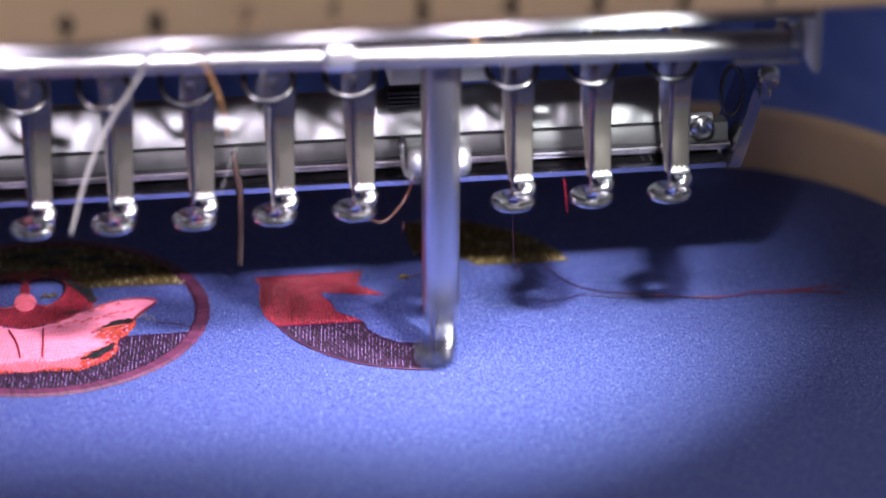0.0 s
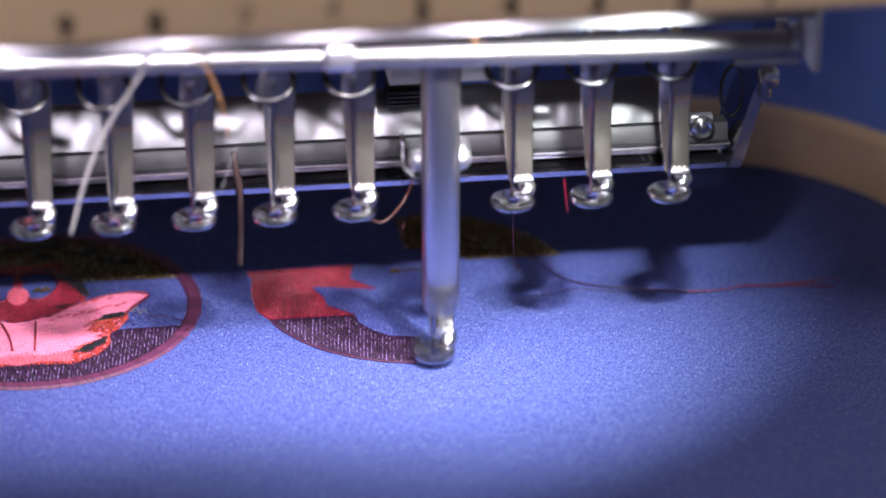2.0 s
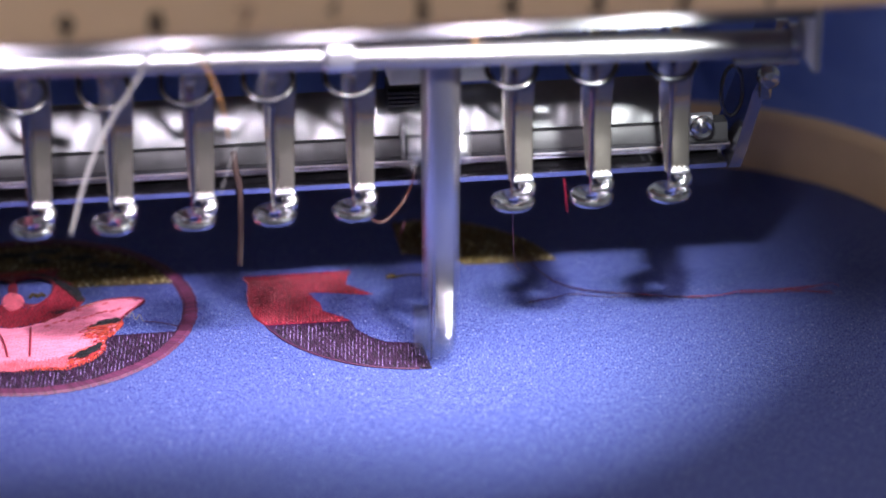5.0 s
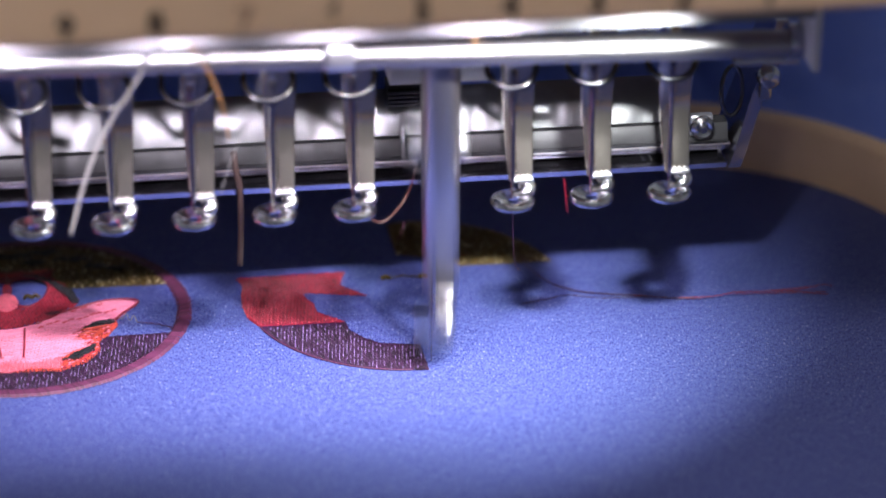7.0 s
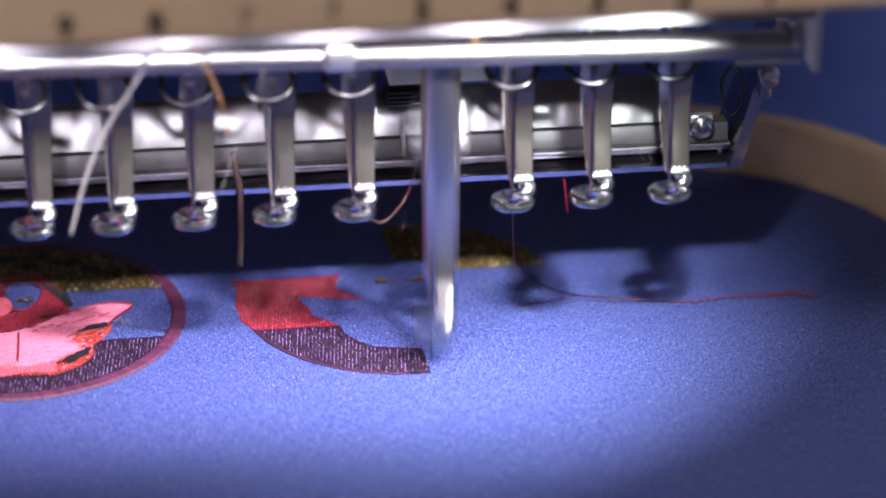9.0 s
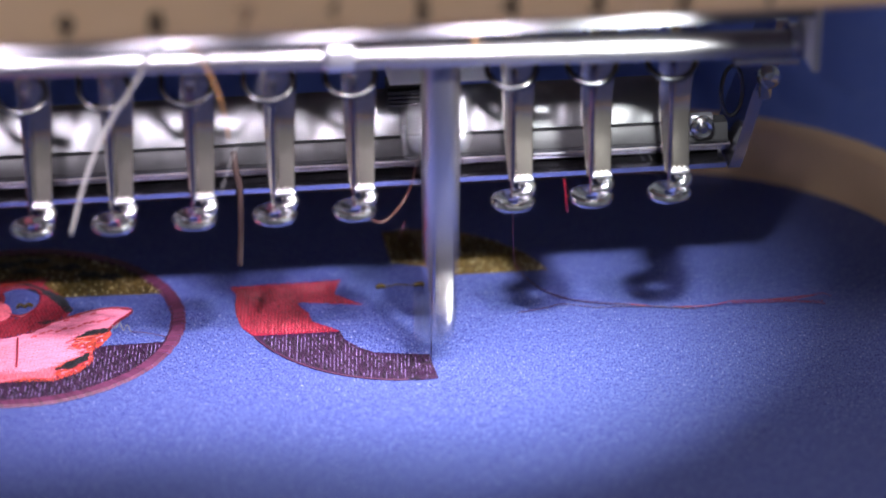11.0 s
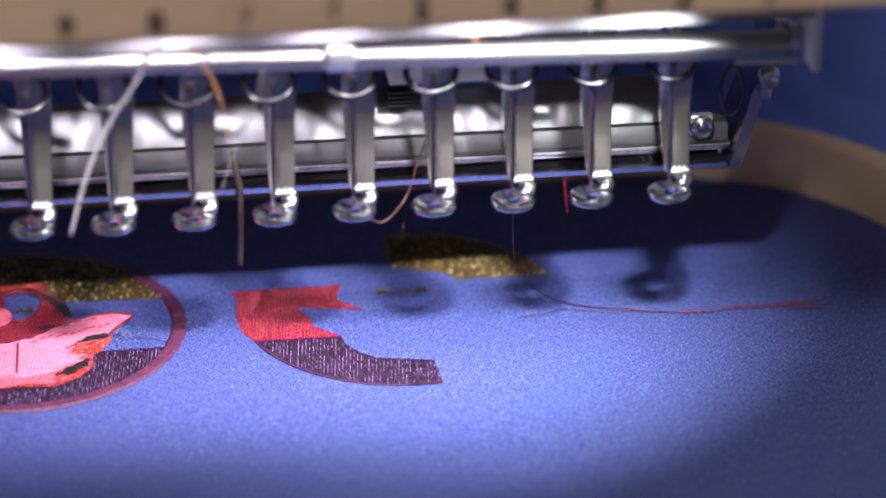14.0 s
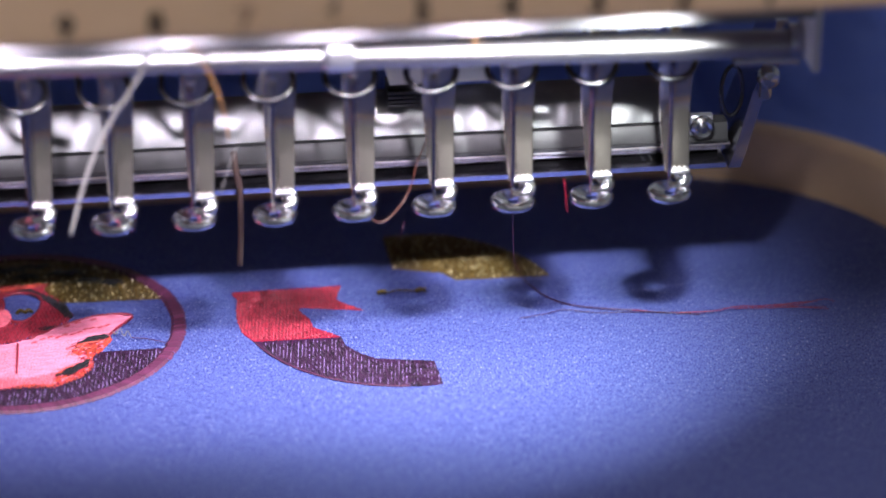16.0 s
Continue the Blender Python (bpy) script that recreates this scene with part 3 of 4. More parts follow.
wing = both([(-3.3, -5.6), (2.0, -4.0), (5.7, -0.9), (12.7, 2.9), (17.1, 3.7), (20.5, 2.4), (17.6, -1.7), (16.1, -4.2), (12.5, -5.0), (9.9, -7.4), (9.3, -11.0), (11.9, -10.9), (10.8, -13.5), (7.2, -16.0), (6.0, -17.6), (0.8, -18.6)])[1:]
wing_pad = patch("pink_wing", wing, PINK, A, "pink satin stitched wing", 5, 2.0, 0.30, 2)
low_band = both([(-3.3, -17.0), (0.8, -17.9), (6.1, -16.4), (6.4, -18.6), (5.6, -21.0), (0.8, -20.4), (-3.3, -21.4)])[1:]
patch("rose_hem", low_band, ROSE, A, "rose stitched hem of the wing", 85, 1.4, 0.30, 3)
for side in (1, -1):
    def flip(pts):
        return [(x if side > 0 else 2 * mirror - x, y, *z) for x, y, *z in pts]
    patch("black_gap", flip([(10.2, -6.6), (11.4, -5.9), (11.9, -4.9), (13.2, -4.3), (15.9, -3.9), (16.0, -4.9), (15.0, -5.6), (13.6, -5.8), (12.6, -6.5), (11.5, -6.9)]), BLACK_THREAD, A, "black thread gap", 20, 1.0, 0.26, 4)
    patch("black_gap", flip([(6.0, -18.3), (7.6, -17.0), (8.2, -15.9), (9.8, -15.0), (10.7, -13.9), (12.4, -13.0), (12.0, -14.3), (12.2, -15.4), (10.6, -16.4), (9.2, -17.9), (7.4, -18.0)]), BLACK_THREAD, A, "black thread gap", 20, 1.0, 0.26, 4)
    for pts in ([(2.0, -4.0), (5.7, -0.9), (9.2, 1.2), (12.7, 2.9), (17.1, 3.7), (20.5, 2.4), (17.6, -1.7), (16.1, -4.2)], [(9.9, -7.4), (12.4, -6.7), (15.3, -6.3)], [(9.3, -9.2), (11.0, -8.6), (13.0, -8.4)]):
        wire("wing_edge", flip([(x, y, 0.42) for x, y in pts]), 0.24, DARK_RED if len(pts) > 3 else ORANGE, garment, A, "dark red outline stitches")
    spots = [(2.7, -5.6), (4.2, -4.4), (5.6, -3.9), (7.0, -4.0), (8.2, -3.3), (9.6, -3.2), (10.9, -2.7), (12.0, -1.6), (13.2, -1.4), (14.6, -1.2), (15.9, -0.7), (8.6, 0.0), (10.6, 1.0), (13.4, 2.0)]
    for k, (x, y) in enumerate(spots):
        wire("red_fleck", flip([(x - 0.5, y - 0.25, 0.45), (x, y + 0.15 * (-1) ** k, 0.52), (x + 0.5, y + 0.2, 0.45)]), 0.2, MID_RED, garment, A, "small red stitch")
nose = [(-3.3 + 2.0 * math.cos(a), 4.7 + 3.4 * math.sin(a)) for a in [k * math.tau / 20 for k in range(20)]]
patch("pink_dot", nose, ROSE, A, "round rose satin dot", 10, 1.2, 0.28, 4)
for pts in (((-6.3, -6.0, 0.62), (-5.0, -11, 0.62), (-4.4, -16.4, 0.62)), ((-0.2, -6.0, 0.62), (-0.3, -11, 0.62), (-0.5, -16.6, 0.62)), ((-3.3, 15.2, 0.5), (-3.3, 11, 0.5), (-3.3, 7.6, 0.5))):
    wire("seam_line", pts, 0.2, DARK_RED, garment, A, "dark red stitched line")
bm = bmesh.new()
rng = random.Random(5)
for k in range(560):
    a = math.tau * k / 560
    r0, r1 = 27.4 + rng.uniform(-0.12, 0.12), 30.1 + rng.uniform(-0.12, 0.15)
    da = 0.0062
    q = []
    for r, z in ((r0, 0.1), (r0 + 0.5, 0.46), (r1 - 0.5, 0.46), (r1, 0.1)):
        for s in (-da, da):
            q.append(bm.verts.new(((A[0] + r * math.cos(a + s + 0.01 * (r - 28))) / 1000, (A[1] + r * math.sin(a + s + 0.01 * (r - 28))) / 1000, (z + rng.uniform(0, 0.05)) / 1000)))
    for j in range(3):
        bm.faces.new((q[2 * j], q[2 * j + 2], q[2 * j + 3], q[2 * j + 1]))
part("satin_ring", bm, MAUVE, garment, "mauve satin stitched ring", smooth=False, kind="stuff")
wire("loose_end", [(16.6, -2.9, 0.50), (17.3, -4.9, 0.90), (18.1, -3.5, 1.20), (18.7, -5.7, 0.80), (19.4, -4.1, 1.00), (20.0, -5.9, 0.50)], 0.09, CREAM, garment, A, "pale loose thread end")
wire("loose_end", [(20.0, -5.9, 0.50), (22.9, -6.7, 0.50), (25.2, -7.8, 0.40), (27.4, -9.1, 0.40)], 0.07, MAUVE, garment, A, "thin mauve thread running to the ring")
for x in (-1.3, 0.2):
    wire("gold_stitch", [(x + 1.0, 6.3), (x + 1.6, 7.0, 0.6), (x + 2.4, 6.6)], 0.3, GOLD, garment, A, "small gold stitch")

# half-finished emblem
RED_OUTLINE = [(-30.6, 9.4), (-29.5, 9.6), (-10.2, 9.8), (-11.8, 4.4), (-7.1, -0.2), (-13.7, 1.2), (-18.4, 2.2), (-18.9, 1.4), (-17.1, -2.5), (-16.8, -5.6), (-12.1, -9.8), (-27.8, -9.6)] + arc(0, 0, 30.2, 196, 164, 8)[1:-1]
red_b = patch("red_field", RED_OUTLINE, RED, B, "bright red thread field", 82, 1.2, 0.30, 0)
SEW_FROM, SEW_STEP, SEW_ROWS = -2.2, 0.62, 9


def sew_top(x):
    return -20.7 + (2.9 - x) * 0.216


def sew_low(x):
    return -math.sqrt(29.4 ** 2 - x * x)


purple_b = patch("purple_field", [(-27.8, -9.8), (-12.1, -10.0), (-11.6, -13.1), (-9.6, -16.0), (-6.8, -18.6), (SEW_FROM, sew_top(SEW_FROM)), (SEW_FROM + 0.5, sew_low(SEW_FROM + 0.5))] + arc(0, 0, 29.4, -93.4, -160, 14)[1:], PURPLE, B, "dark purple thread field with pale flecks", 84, 1.6, 0.32, 0)
new_rows = []
for k in range(SEW_ROWS):
    a, b = SEW_FROM + k * SEW_STEP, SEW_FROM + (k + 1) * SEW_STEP + 0.03
    new_rows.append(patch("new_stitch_row", [(a, sew_top(a)), (b, sew_top(b)), (b + 0.5, sew_low(b + 0.5)), (a + 0.5, sew_low(a + 0.5))], PURPLE, B, "freshly sewn purple row", 86, 1.6, 0.31, 0))
wire("purple_edge", [(x, y, 0.22) for x, y in arc(0, 0, 29.4, 266, 200, 18)], 0.13, MAUVE, garment, B, "mauve edge stitches")
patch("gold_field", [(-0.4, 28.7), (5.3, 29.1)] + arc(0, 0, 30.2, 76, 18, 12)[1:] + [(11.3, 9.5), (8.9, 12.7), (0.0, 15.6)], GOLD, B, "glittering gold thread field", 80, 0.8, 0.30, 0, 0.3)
wire("gold_stitch", [(-3.9, 5.7, 0.3), (-3.1, 5.8, 0.6), (-2.2, 5.6, 0.4)], 0.42, GOLD, garment, B, "small gold stitch")
wire("gold_stitch", [(3.2, 5.6, 0.3), (4.2, 5.7, 0.6), (5.1, 5.5, 0.4)], 0.42, GOLD, garment, B, "small gold stitch")
wire("gold_link", [(-2.3, 5.6, 0.3), (0.2, 6.0, 0.5), (3.3, 5.6, 0.3)], 0.12, GOLD, garment, B, "thin gold thread")
# pale flecks between the purple stitches
def flecks(pad, poly, seed, yarn=None, length=0.95, gap=0.66, keep=0.6, level=0.2, angle=84):
    data = bpy.data.meshes.new("fleck")
    v, f = stitches(poly, angle, length, gap, level, random.Random(seed), 0.0, keep, (), 0.16)
    data.from_pydata(v, [], f)
    data.materials.append(yarn or LILAC)
    ob = new("fleck", data)
    ob.parent = pad
    tagged(ob, "pale thread flecks", kind="stuff")


for side in (1, -1):
    fringe = [(x if side > 0 else 2 * mirror - x, y) for x, y in ((8.6, -5.6), (12.4, -4.8), (16.0, -3.6), (16.4, -5.6), (14.4, -9.5), (12.8, -11.5), (13.0, -15.0), (10.6, -18.6), (5.8, -21.4), (5.2, -18.6), (8.8, -15.8), (9.6, -12.4), (8.0, -9.0))]
    flecks(wing_pad, fringe, 31, DARK_RED, 1.1, 0.42, 0.42, 0.34, 35)
    flecks(wing_pad, fringe, 32, PINK, 0.8, 0.55, 0.22, 0.30, 28)
flecks(red_b, RED_OUTLINE, 13, MID_RED, 0.8, 0.62, 0.75)
flecks(purple_a, arc(0, 0, 27.6, -158, -22, 30) + [(13.2, -10.3), (12.8, -17.4), (6.4, -22.0), (-3.3, -23.0), (-13, -22), (-19, -17), (-19, -10.3)], 11)
flecks(purple_b, [(-27, -10.4), (-12.6, -10.6), (-10, -16.6), (-7, -19.4), (-2.3, -20.2), (-1.8, -28.9)] + arc(0, 0, 28.9, -94, -160, 14)[1:], 12)
for k, row in enumerate(new_rows):
    x = SEW_FROM + k * SEW_STEP
    flecks(row, [(x, sew_top(x)), (x + 0.6, sew_top(x)), (x + 1.1, sew_low(x) + 0.4), (x + 0.5, sew_low(x) + 0.4)], 20 + k)

# ---- loose threads ----
def thread(name, points, radius, material, label):
    pts = smooth_path([(x / 1000, y / 1000, z / 1000) for x, y, z in points], 8)
    ob = part(name, sweep(bmesh.new(), pts, radius / 1000, 8), material, None, label)
    return tagged(ob, category="thread")


thread("hanging_thread", [(-46.5, -26.0, 74.5), (-47.9, -20.0, 70.3), (-50.7, -16.0, 63.7), (-53.9, -13.0, 57.3), (-55.6, -12.0, 54.0), (-57.2, -12.0, 50.8), (-59.8, -12.0, 43.9), (-62.4, -12.0, 34.9)], 0.36, CREAM, "cream loose thread hanging from the cover")
thread("hanging_thread", [(-41.6, -26.0, 74.0), (-40.3, -20.0, 69.8), (-38.1, -16.0, 63.8), (-36.6, -13.0, 57.9), (-35.7, -10.0, 52.4), (-35.4, -8.0, 49.4)], 0.26, AMBER, "amber loose thread hanging from the cover")
# lower end of the amber thread, its shade given by a darker colour
thread("hanging_thread", [(-33.7, 9.0, 38.9), (-33.5, 8.0, 35.9), (-32.9, 8.0, 32.1), (-32.9, 8.0, 25.0), (-33.3, 8.0, 17.2)], 0.55, AMBER_SHADED, "lower end of the amber thread, shade put into its colour")
thread("hanging_thread", [(-29.7, -30.0, 75.3), (-29.6, -20.0, 69.1), (-30.8, -15.0, 60.4), (-32.0, -9.0, 52.7), (-34.4, -5.0, 45.1), (-36.9, -4.0, 37.1)], 0.09, CREAM, "thin pale thread hanging among the needles")
thread("thread_loop", [(-10.8, -2, 29.6), (-9.4, -2.5, 29.4), (-7.8, -2, 30.0), (-5.4, -1.0, 32.4), (-3.6, 2, 34.2), (-2.2, 6, 36.0), (0.0, 9.5, 39.0)], 0.16, RUST, "rust thread running from a needle foot")
for k, x in enumerate(1000 * f for f in FEET):
    col = (RUST, CREAM, MAROON, CREAM, RUST, PURPLE, RUST, MAROON, PURPLE)[k]
    if k != 5:
        thread("needle_thread", [(x + 0.3, -0.6, 60), (x - 0.5, -0.7, 50), (x - 0.6, -0.6, 40), (x - 0.3, -0.4, 33), (x, 0.0, 31)], 0.06, col, "fine thread running down a needle")
thread("trailing_thread", [(13.8, -0.2, 30.0), (14.6, 5.0, 23.0), (16.8, 17.0, 10.5), (19.4, 29.0, 2.2), (20.2, 33.0, 0.6)], 0.055, BLACK_RED, "fine red thread from a needle down to the cloth")
thread("thread_tail", [(22.6, -1.0, 35), (22.9, -1.6, 31), (23.2, -1.2, 28.5)], 0.06, BLACK_RED, "short red thread end at a needle foot")
thread("thread_tail", [(3.6, -22.5, 72.0), (3.9, -22.5, 71.0), (3.9, -22.0, 69.6)], 0.22, AMBER, "short amber thread end on the rail")
thread("thread_tail", [(-4.9, 1.0, 27.5), (-5.5, 0.0, 26.6), (-6.1, -0.0, 24.6)], 0.04, MAROON, "short dark thread end below a foot")
for dx in (-0.3, 1.1):
    thread("thread_tail", [(1000 * FEET[8] - 4.6 + dx, 4.0, 37.6), (1000 * FEET[8] - 4.2 + dx, 3.4, 36.4), (1000 * FEET[8] - 3.6 + dx, 3.2, 35.6)], 0.09, BLACK_THREAD, "short black thread end under the rail")
upper_thread = thread("sewing_thread", [(0.0, -0.2, 30.5), (-0.2, -0.3, 22), (-0.4, -0.2, 12), (-0.5, 0.0, 0.2)], 0.07, PURPLE, "fine purple thread from needle to cloth")
def tail(points, radius, material, label):
    pts = smooth_path([(x / 1000, y / 1000, z / 1000) for x, y, z in points], 8)
    part("loose_tail", sweep(bmesh.new(), pts, radius / 1000, 6), material, garment, label)


tail([(19.5, 38.4, 0.5), (19.7, 32.5, 0.4), (21.0, 26.6, 0.3), (23.7, 20.7, 0.4), (27.4, 17.5, 0.3), (32.3, 15.3, 0.4), (38.2, 13.7, 0.5)], 0.11, MAROON, "dark maroon thread lying on the cloth")
tail([(38.2, 13.7, 0.5), (44.3, 12.3, 0.3), (52.4, 11.2, 0.6), (56.8, 12.0, 0.8), (62.1, 12.2, 0.5), (67.3, 12.0, 0.8), (72.1, 12.0, 1.0)], 0.11, BLACK_RED, "loose red thread lying on the cloth")
tail([(17.4, 13.5, 0.3), (22.2, 14.2, 0.5), (26.0, 15.5, 0.4), (32.0, 13.8, 0.3), (41.2, 12.7, 0.5), (50.2, 10.8, 0.3)], 0.07, MAROON, "thin dark thread lying on the cloth")
for end in (((56.7, 11.8, 0.6), (63.0, 11.4, 0.5), (69.0, 10.4, 0.8), (73.4, 10.3, 0.6)), ((62.1, 12.2, 0.5), (68.2, 11.2, 0.9), (73.0, 11.4, 1.6), (75.1, 11.0, 1.2)), ((65.2, 12.0, 0.6), (70.2, 10.7, 0.4), (73.7, 9.6, 0.5))):
    tail(end, 0.08, BLACK_RED, "frayed red thread end")


# ---- movement ----
def motions():
    cloth = [
        (0, 4.60, 5.44), (0.5, 4.84, 2.05), (1, 4.01, 5.97), (1.5, 4.39, -0.80), (2, 3.29, 8.08), (2.5, 3.97, -0.97), (3, 2.83, 7.24), (3.5, 3.31, 0.24), (4,
        2.63, 5.25), (4.2, 2.98, -0.17), (4.5, 2.87, -0.38), (5, 2.36, 5.96), (5.5, 2.47, -0.10), (6, 1.98, 4.67), (6.3, 2.06, -0.05), (6.5, 1.83, 3.57), (7,
        1.31, 5.65), (7.5, 0.92, 5.03), (8, 1.00, 3.45), (8.5, 0.29, 5.79), (9, 0.22, 4.45), (9.2, 0.50, -0.29), (9.5, 0.31, -0.04), (10, -0.09, 4.49), (10.5,
        0.22, 0.20), (11, 0.01, 2.24), (11.3, 0.00, -0.00), (11.5, 0.01, 0.22), (12, -0.02, -0.33), (12.5, 0.02, 0.33), (14.4, 0.02, 0.33), (14.5, -1.85,
        0.06), (14.6, -7.82, 0.35), (14.7, -11.72, 0.64), (14.8, -17.07, 0.78), (14.9, -17.27, 0.80), (15, -11.31, 0.47), (15.1, -8.02, 0.33), (15.2, -3.09,
        0.14), (15.3, -0.62, 0.04), (15.4, 0.00, -0.00), (16, 0.00, -0.00)
    ]
    for thing in (garment, hoop):
        walk(thing, [(t, pose(x / 1000, y / 1000, 0)) for t, x, y in cloth])
    foot = [
        (0, 29.2), (0.033, 24.2), (0.1, 1.3), (0.2, 1.3), (0.267, 23.5), (0.3, 28.5), (0.333, 23.5), (0.367, 23.8), (0.4, 28.8), (0.433, 23.8),
        (0.467, 18.0), (0.5, 25.2), (0.533, 29.0), (0.567, 13.4), (0.6, 21.4), (0.633, 26.4), (0.667, 4.7), (0.7, 9.7), (0.733, 17.7), (0.767, 9.0),
        (0.8, 14.0), (0.833, 22.0), (0.867, 24.2), (0.9, 29.2), (0.933, 24.2), (0.967, 24.2), (1, 29.2), (1.03, 24.2), (1.07, 0.0), (1.1, 1.6), (1.13,
        9.6), (1.2, 2.2), (1.27, 16.5), (1.3, 24.5), (1.33, 29.2), (1.37, 17.1), (1.4, 25.1), (1.43, 29.2), (1.47, 17.1), (1.5, 25.1), (1.53, 29.2),
        (1.57, 15.2), (1.6, 23.2), (1.63, 28.2), (1.67, 0.3), (1.7, 5.3), (1.73, 13.3), (1.77, 3.7), (1.8, 8.7), (1.83, 16.7), (1.87, 24.2), (1.9,
        29.2), (1.93, 24.2), (1.97, 24.2), (2, 29.2), (2.03, 24.2), (2.07, 2.2), (2.1, 7.2), (2.13, 15.2), (2.17, 0.0), (2.2, 3.2), (2.23, 11.2),
        (2.27, 14.6), (2.3, 22.6), (2.33, 27.6), (2.37, 16.2), (2.4, 24.2), (2.43, 29.2), (2.47, 17.1), (2.5, 25.1), (2.53, 29.2), (2.57, 17.1), (2.6,
        25.1), (2.63, 29.2), (2.67, 0.0), (2.7, 1.6), (2.73, 9.6), (2.77, 0.0), (2.8, 4.7), (2.83, 12.7), (2.87, 24.1), (2.9, 29.1), (2.93, 24.1),
        (2.97, 24.2), (3, 29.2), (3.03, 24.2), (3.07, 8.1), (3.1, 13.1), (3.13, 21.1), (3.17, 3.7), (3.2, 8.7), (3.23, 16.7), (3.27, 12.2), (3.3,
        20.2), (3.33, 25.2), (3.37, 14.0), (3.4, 22.0), (3.43, 27.0), (3.47, 17.1), (3.5, 25.1), (3.53, 29.2), (3.57, 16.8), (3.6, 24.8), (3.63,
        29.2), (3.7, 2.9), (3.77, 0.0), (3.8, 1.6), (3.83, 9.6), (3.87, 23.5), (3.9, 28.5), (3.93, 23.5), (3.97, 24.1), (4, 29.1), (4.03, 24.1),
        (4.07, 10.3), (4.1, 18.3), (4.13, 23.3), (4.17, 9.0), (4.2, 14.0), (4.23, 22.0), (4.27, 12.0), (4.3, 20.0), (4.33, 25.0), (4.37, 17.0), (4.4,
        25.0), (4.43, 29.2), (4.47, 17.0), (4.5, 25.0), (4.53, 29.2), (4.57, 3.0), (4.6, 8.0), (4.63, 16.0), (4.7, 4.0), (4.77, 11.0), (4.8, 16.0),
        (4.83, 24.0), (4.87, 17.0), (4.9, 25.0), (4.93, 29.2), (4.97, 17.0), (5, 25.0), (5.03, 29.2), (5.07, 4.0), (5.1, 9.0), (5.13, 17.0), (5.17,
        0.0), (5.2, 1.0), (5.23, 9.0), (5.27, 10.0), (5.3, 18.0), (5.33, 23.0), (5.37, 17.0), (5.4, 25.0), (5.43, 29.2), (5.47, 17.0), (5.5, 25.0),
        (5.53, 29.2), (5.57, 5.0), (5.6, 10.0), (5.63, 18.0), (5.67, 0.0), (5.7, 2.0), (5.73, 10.0), (5.77, 10.0), (5.8, 18.0), (5.83, 23.0), (5.87,
        17.0), (5.9, 25.0), (5.93, 29.2), (5.97, 17.0), (6, 25.0), (6.03, 29.2), (6.07, 9.0), (6.1, 14.0), (6.13, 22.0), (6.17, 0.0), (6.2, 4.0),
        (6.23, 12.0), (6.27, 2.2), (6.3, 7.2), (6.33, 15.2), (6.37, 5.6), (6.4, 10.6), (6.43, 18.6), (6.47, 24.1), (6.5, 29.1), (6.53, 24.1), (6.57,
        24.2), (6.6, 29.2), (6.63, 24.2), (6.67, 0.0), (6.7, 4.4), (6.73, 12.4), (6.8, 4.1), (6.87, 15.9), (6.9, 23.9), (6.93, 28.9), (6.97, 16.5),
        (7, 24.5), (7.03, 29.2), (7.07, 16.8), (7.1, 24.8), (7.13, 29.2), (7.17, 16.2), (7.2, 24.2), (7.23, 29.2), (7.27, 0.0), (7.3, 3.8), (7.33,
        11.8), (7.37, 1.9), (7.4, 6.9), (7.43, 14.9), (7.47, 24.2), (7.5, 29.2), (7.53, 24.2), (7.57, 24.1), (7.6, 29.1), (7.63, 24.1), (7.67, 5.0),
        (7.7, 10.0), (7.73, 18.0), (7.77, 0.0), (7.8, 4.1), (7.83, 12.1), (7.87, 13.4), (7.9, 21.4), (7.93, 26.4), (7.97, 15.2), (8, 23.2), (8.03,
        28.2), (8.07, 16.8), (8.1, 24.8), (8.13, 29.2), (8.17, 16.8), (8.2, 24.8), (8.23, 29.2), (8.3, 4.4), (8.37, 0.0), (8.4, 3.8), (8.43, 11.8),
        (8.47, 24.1), (8.5, 29.1), (8.53, 24.1), (8.57, 24.2), (8.6, 29.2), (8.63, 24.2), (8.67, 10.2), (8.7, 15.2), (8.73, 23.2), (8.77, 5.0), (8.8,
        10.0), (8.83, 18.0), (8.87, 11.2), (8.9, 19.2), (8.93, 24.2), (8.97, 15.7), (9, 23.4), (9.03, 28.0), (9.07, 24.2), (9.1, 29.2), (9.13, 24.2),
        (9.17, 16.5), (9.2, 24.5), (9.23, 29.2), (9.27, 11.0), (9.3, 16.0), (9.33, 24.0), (9.37, 0.0), (9.4, 2.0), (9.43, 10.0), (9.47, 11.0), (9.5,
        16.0), (9.53, 24.0), (9.57, 17.0), (9.6, 25.0), (9.63, 29.2), (9.67, 17.0), (9.7, 25.0), (9.73, 29.2), (9.77, 3.0), (9.8, 8.0), (9.83, 16.0),
        (9.87, 0.0), (9.9, 1.0), (9.93, 9.0), (9.97, 12.0), (10, 20.0), (10.03, 25.0), (10.07, 17.0), (10.1, 25.0), (10.13, 29.2), (10.17, 16.0),
        (10.2, 24.0), (10.23, 29.0), (10.27, 1.0), (10.3, 6.0), (10.33, 14.0), (10.37, 0.0), (10.4, 2.0), (10.43, 10.0), (10.47, 12.0), (10.5, 20.0),
        (10.53, 25.0), (10.57, 17.0), (10.6, 25.0), (10.63, 29.2), (10.67, 15.0), (10.7, 23.0), (10.73, 28.0), (10.77, 0.0), (10.8, 5.0), (10.83,
        13.0), (10.87, 0.0), (10.9, 4.0), (10.93, 12.0), (10.97, 14.0), (11, 22.0), (11.03, 27.0), (11.07, 17.0), (11.1, 25.0), (11.13, 29.2), (11.17,
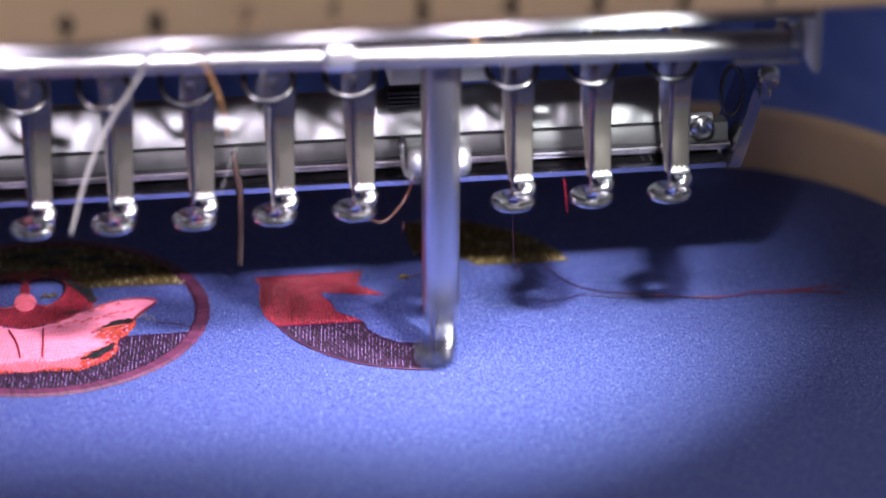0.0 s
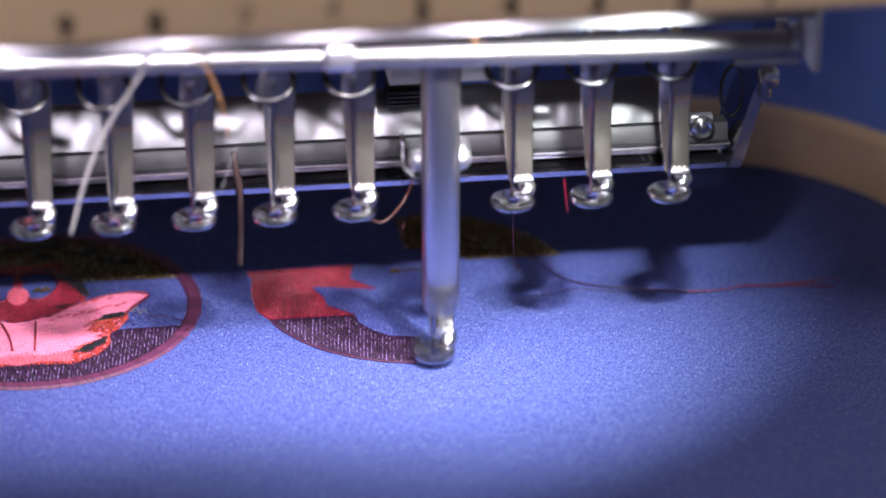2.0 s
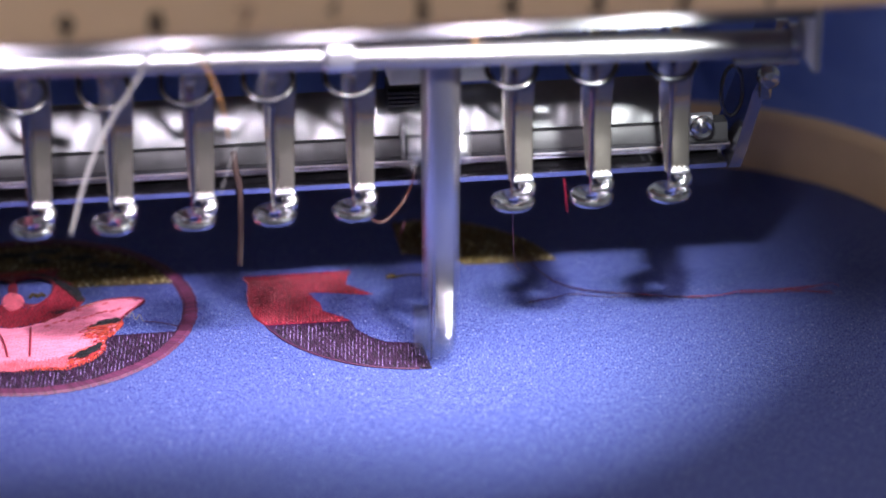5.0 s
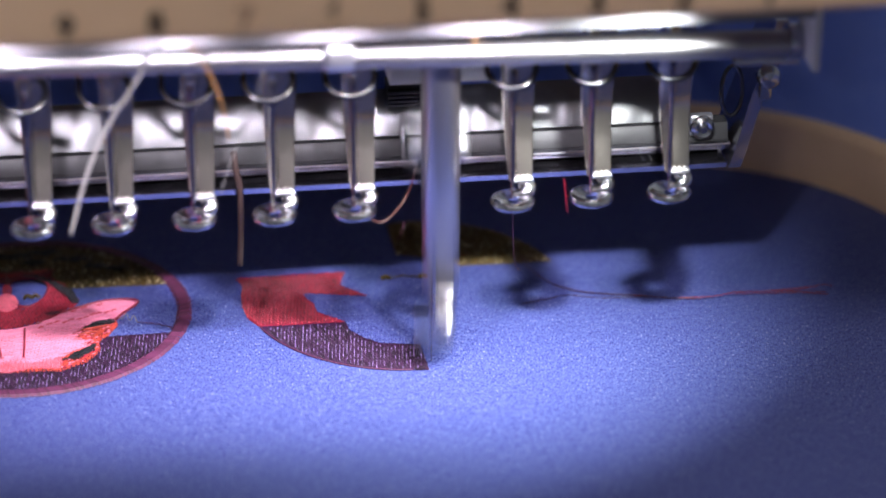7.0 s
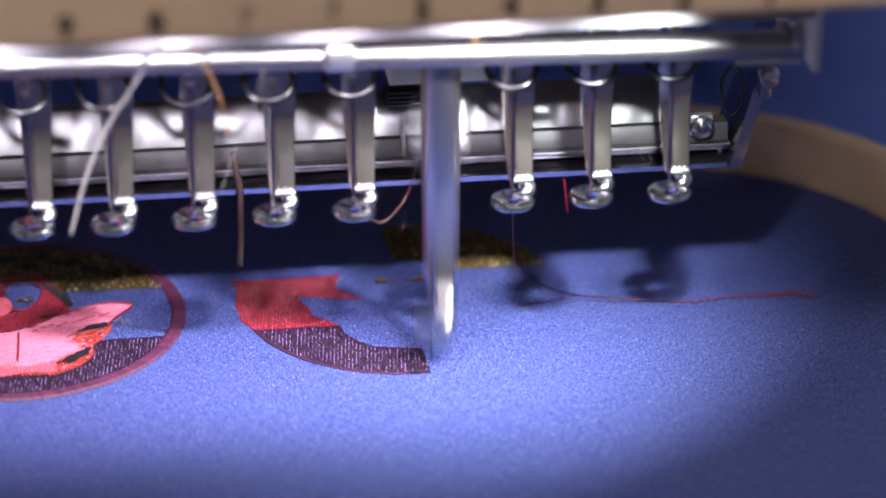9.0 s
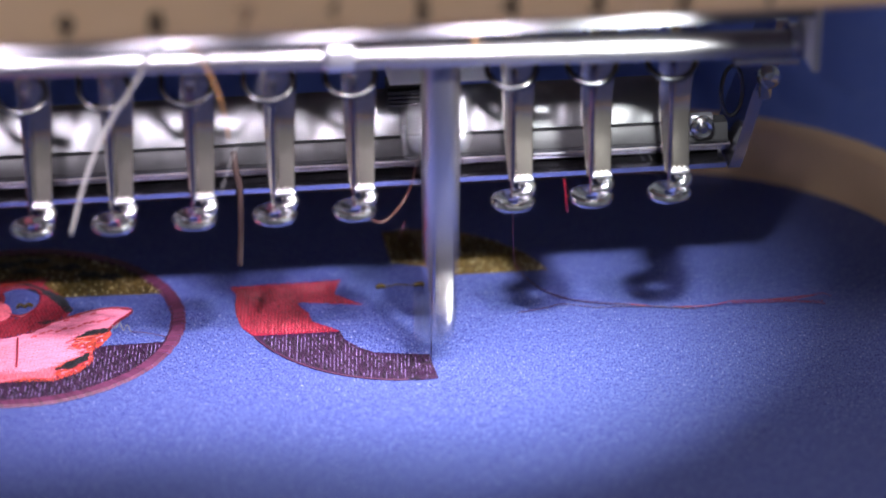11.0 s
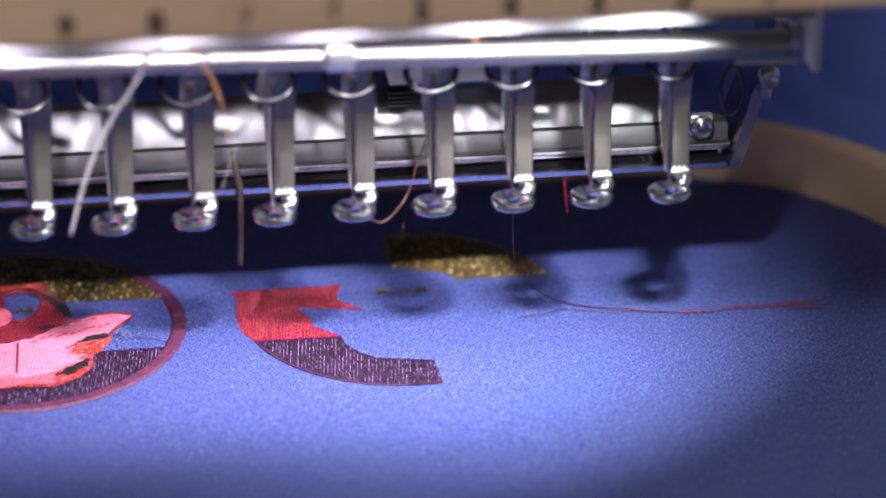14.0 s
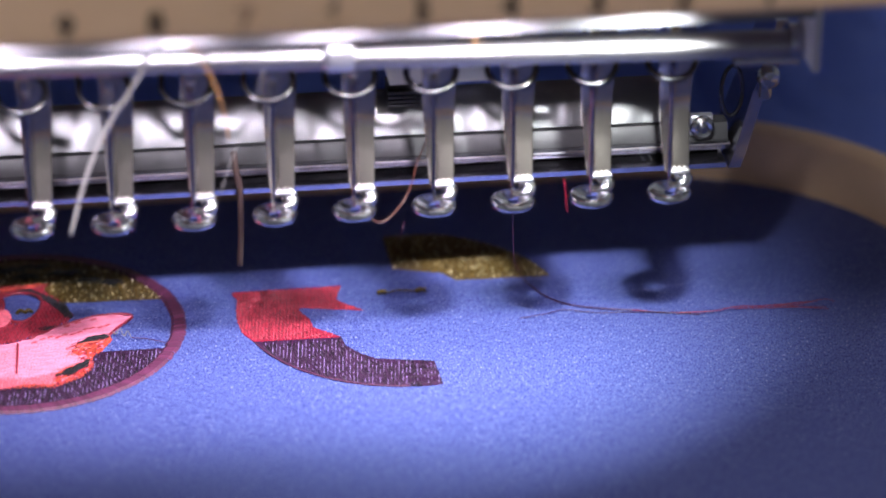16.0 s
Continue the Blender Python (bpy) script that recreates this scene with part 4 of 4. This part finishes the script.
        7.0), (11.2, 12.0), (11.23, 20.0), (11.3, 4.4), (11.4, 1.0), (11.47, 16.5), (11.5, 24.5), (11.53, 29.2), (11.57, 24.1), (11.6, 29.1), (11.63,
        24.1), (11.7, 3.8), (11.77, 24.1), (11.8, 29.1), (11.83, 24.1), (11.9, 1.9), (11.97, 24.1), (12, 29.1), (12.03, 24.1), (12.07, 10.2), (12.1,
        15.2), (12.13, 23.2), (12.17, 5.9), (12.2, 10.9), (12.23, 18.9), (12.27, 24.1), (12.3, 29.1), (12.33, 24.1), (12.37, 1.0), (12.4, 7.0),
        (12.43, 4.0), (12.5, 0.1), (12.57, 0.6), (12.6, 5.6), (12.63, 13.6), (12.67, 24.2), (12.7, 24.2), (12.73, 24.2), (12.77, 24.2), (12.8, 29.2),
        (12.83, 24.2), (12.87, 24.2), (12.9, 29.2), (12.93, 24.2), (12.97, 0.0), (13, 3.8), (13.03, 11.8), (13.1, 0.1), (13.2, 0.0), (16, 0.0)
    ]
    walk(sewing_unit, [(t, pose(FEET[5], 0, -d / 1000)) for t, d in foot])
    # the wire guide lags behind the foot
    guide = next(o for o in sewing_unit.children if o.name.startswith("wire_guide"))
    walk(guide, [(t, pose(0, d * 0.2 / 1000, d * 0.33 / 1000)) for t, d in foot])
    walk(needle_bar, [(t, pose(0, 0, -d * 0.86 / 1000)) for t, d in foot])
    # the needle leaves one row of stitches after another, drawn up through the cloth
    edge = [(0.0, -2.2), (4.0, -0.6), (6.3, 0.2), (9.0, 1.8), (11.3, 2.7), (12.2, 3.4)]
    for k, row in enumerate(new_rows):
        x = SEW_FROM + (k + 0.5) * SEW_STEP
        t = next((t0 + (t1 - t0) * (x - x0) / (x1 - x0) for (t0, x0), (t1, x1) in zip(edge, edge[1:]) if x0 <= x <= x1), 12.2)
        low, high = pose(B[0] / 1000, B[1] / 1000, -0.0008), pose(B[0] / 1000, B[1] / 1000, 0)
        walk(row, [(0, low), (t, low), (t + 0.2, high), (16, high)])
    hook = [(0, 24, 20), (13.2, 24, 20), (13.3, 6, 3), (13.4, 0, 0), (13.5, 0, 0), (13.6, 4, 1), (13.7, 13, 6), (13.8, 22, 14), (13.9, 24, 20), (16, 24, 20)]
    walk(wiper, [(t, pose(0, (y - 2) / 1000, z / 1000)) for t, z, y in hook])
    walk(upper_thread, [(t, pose(0, z * 0.6 / 1000, z / 1000)) for t, z in ((0, 0), (13.6, 0), (13.9, 42), (16, 42))])


motions()
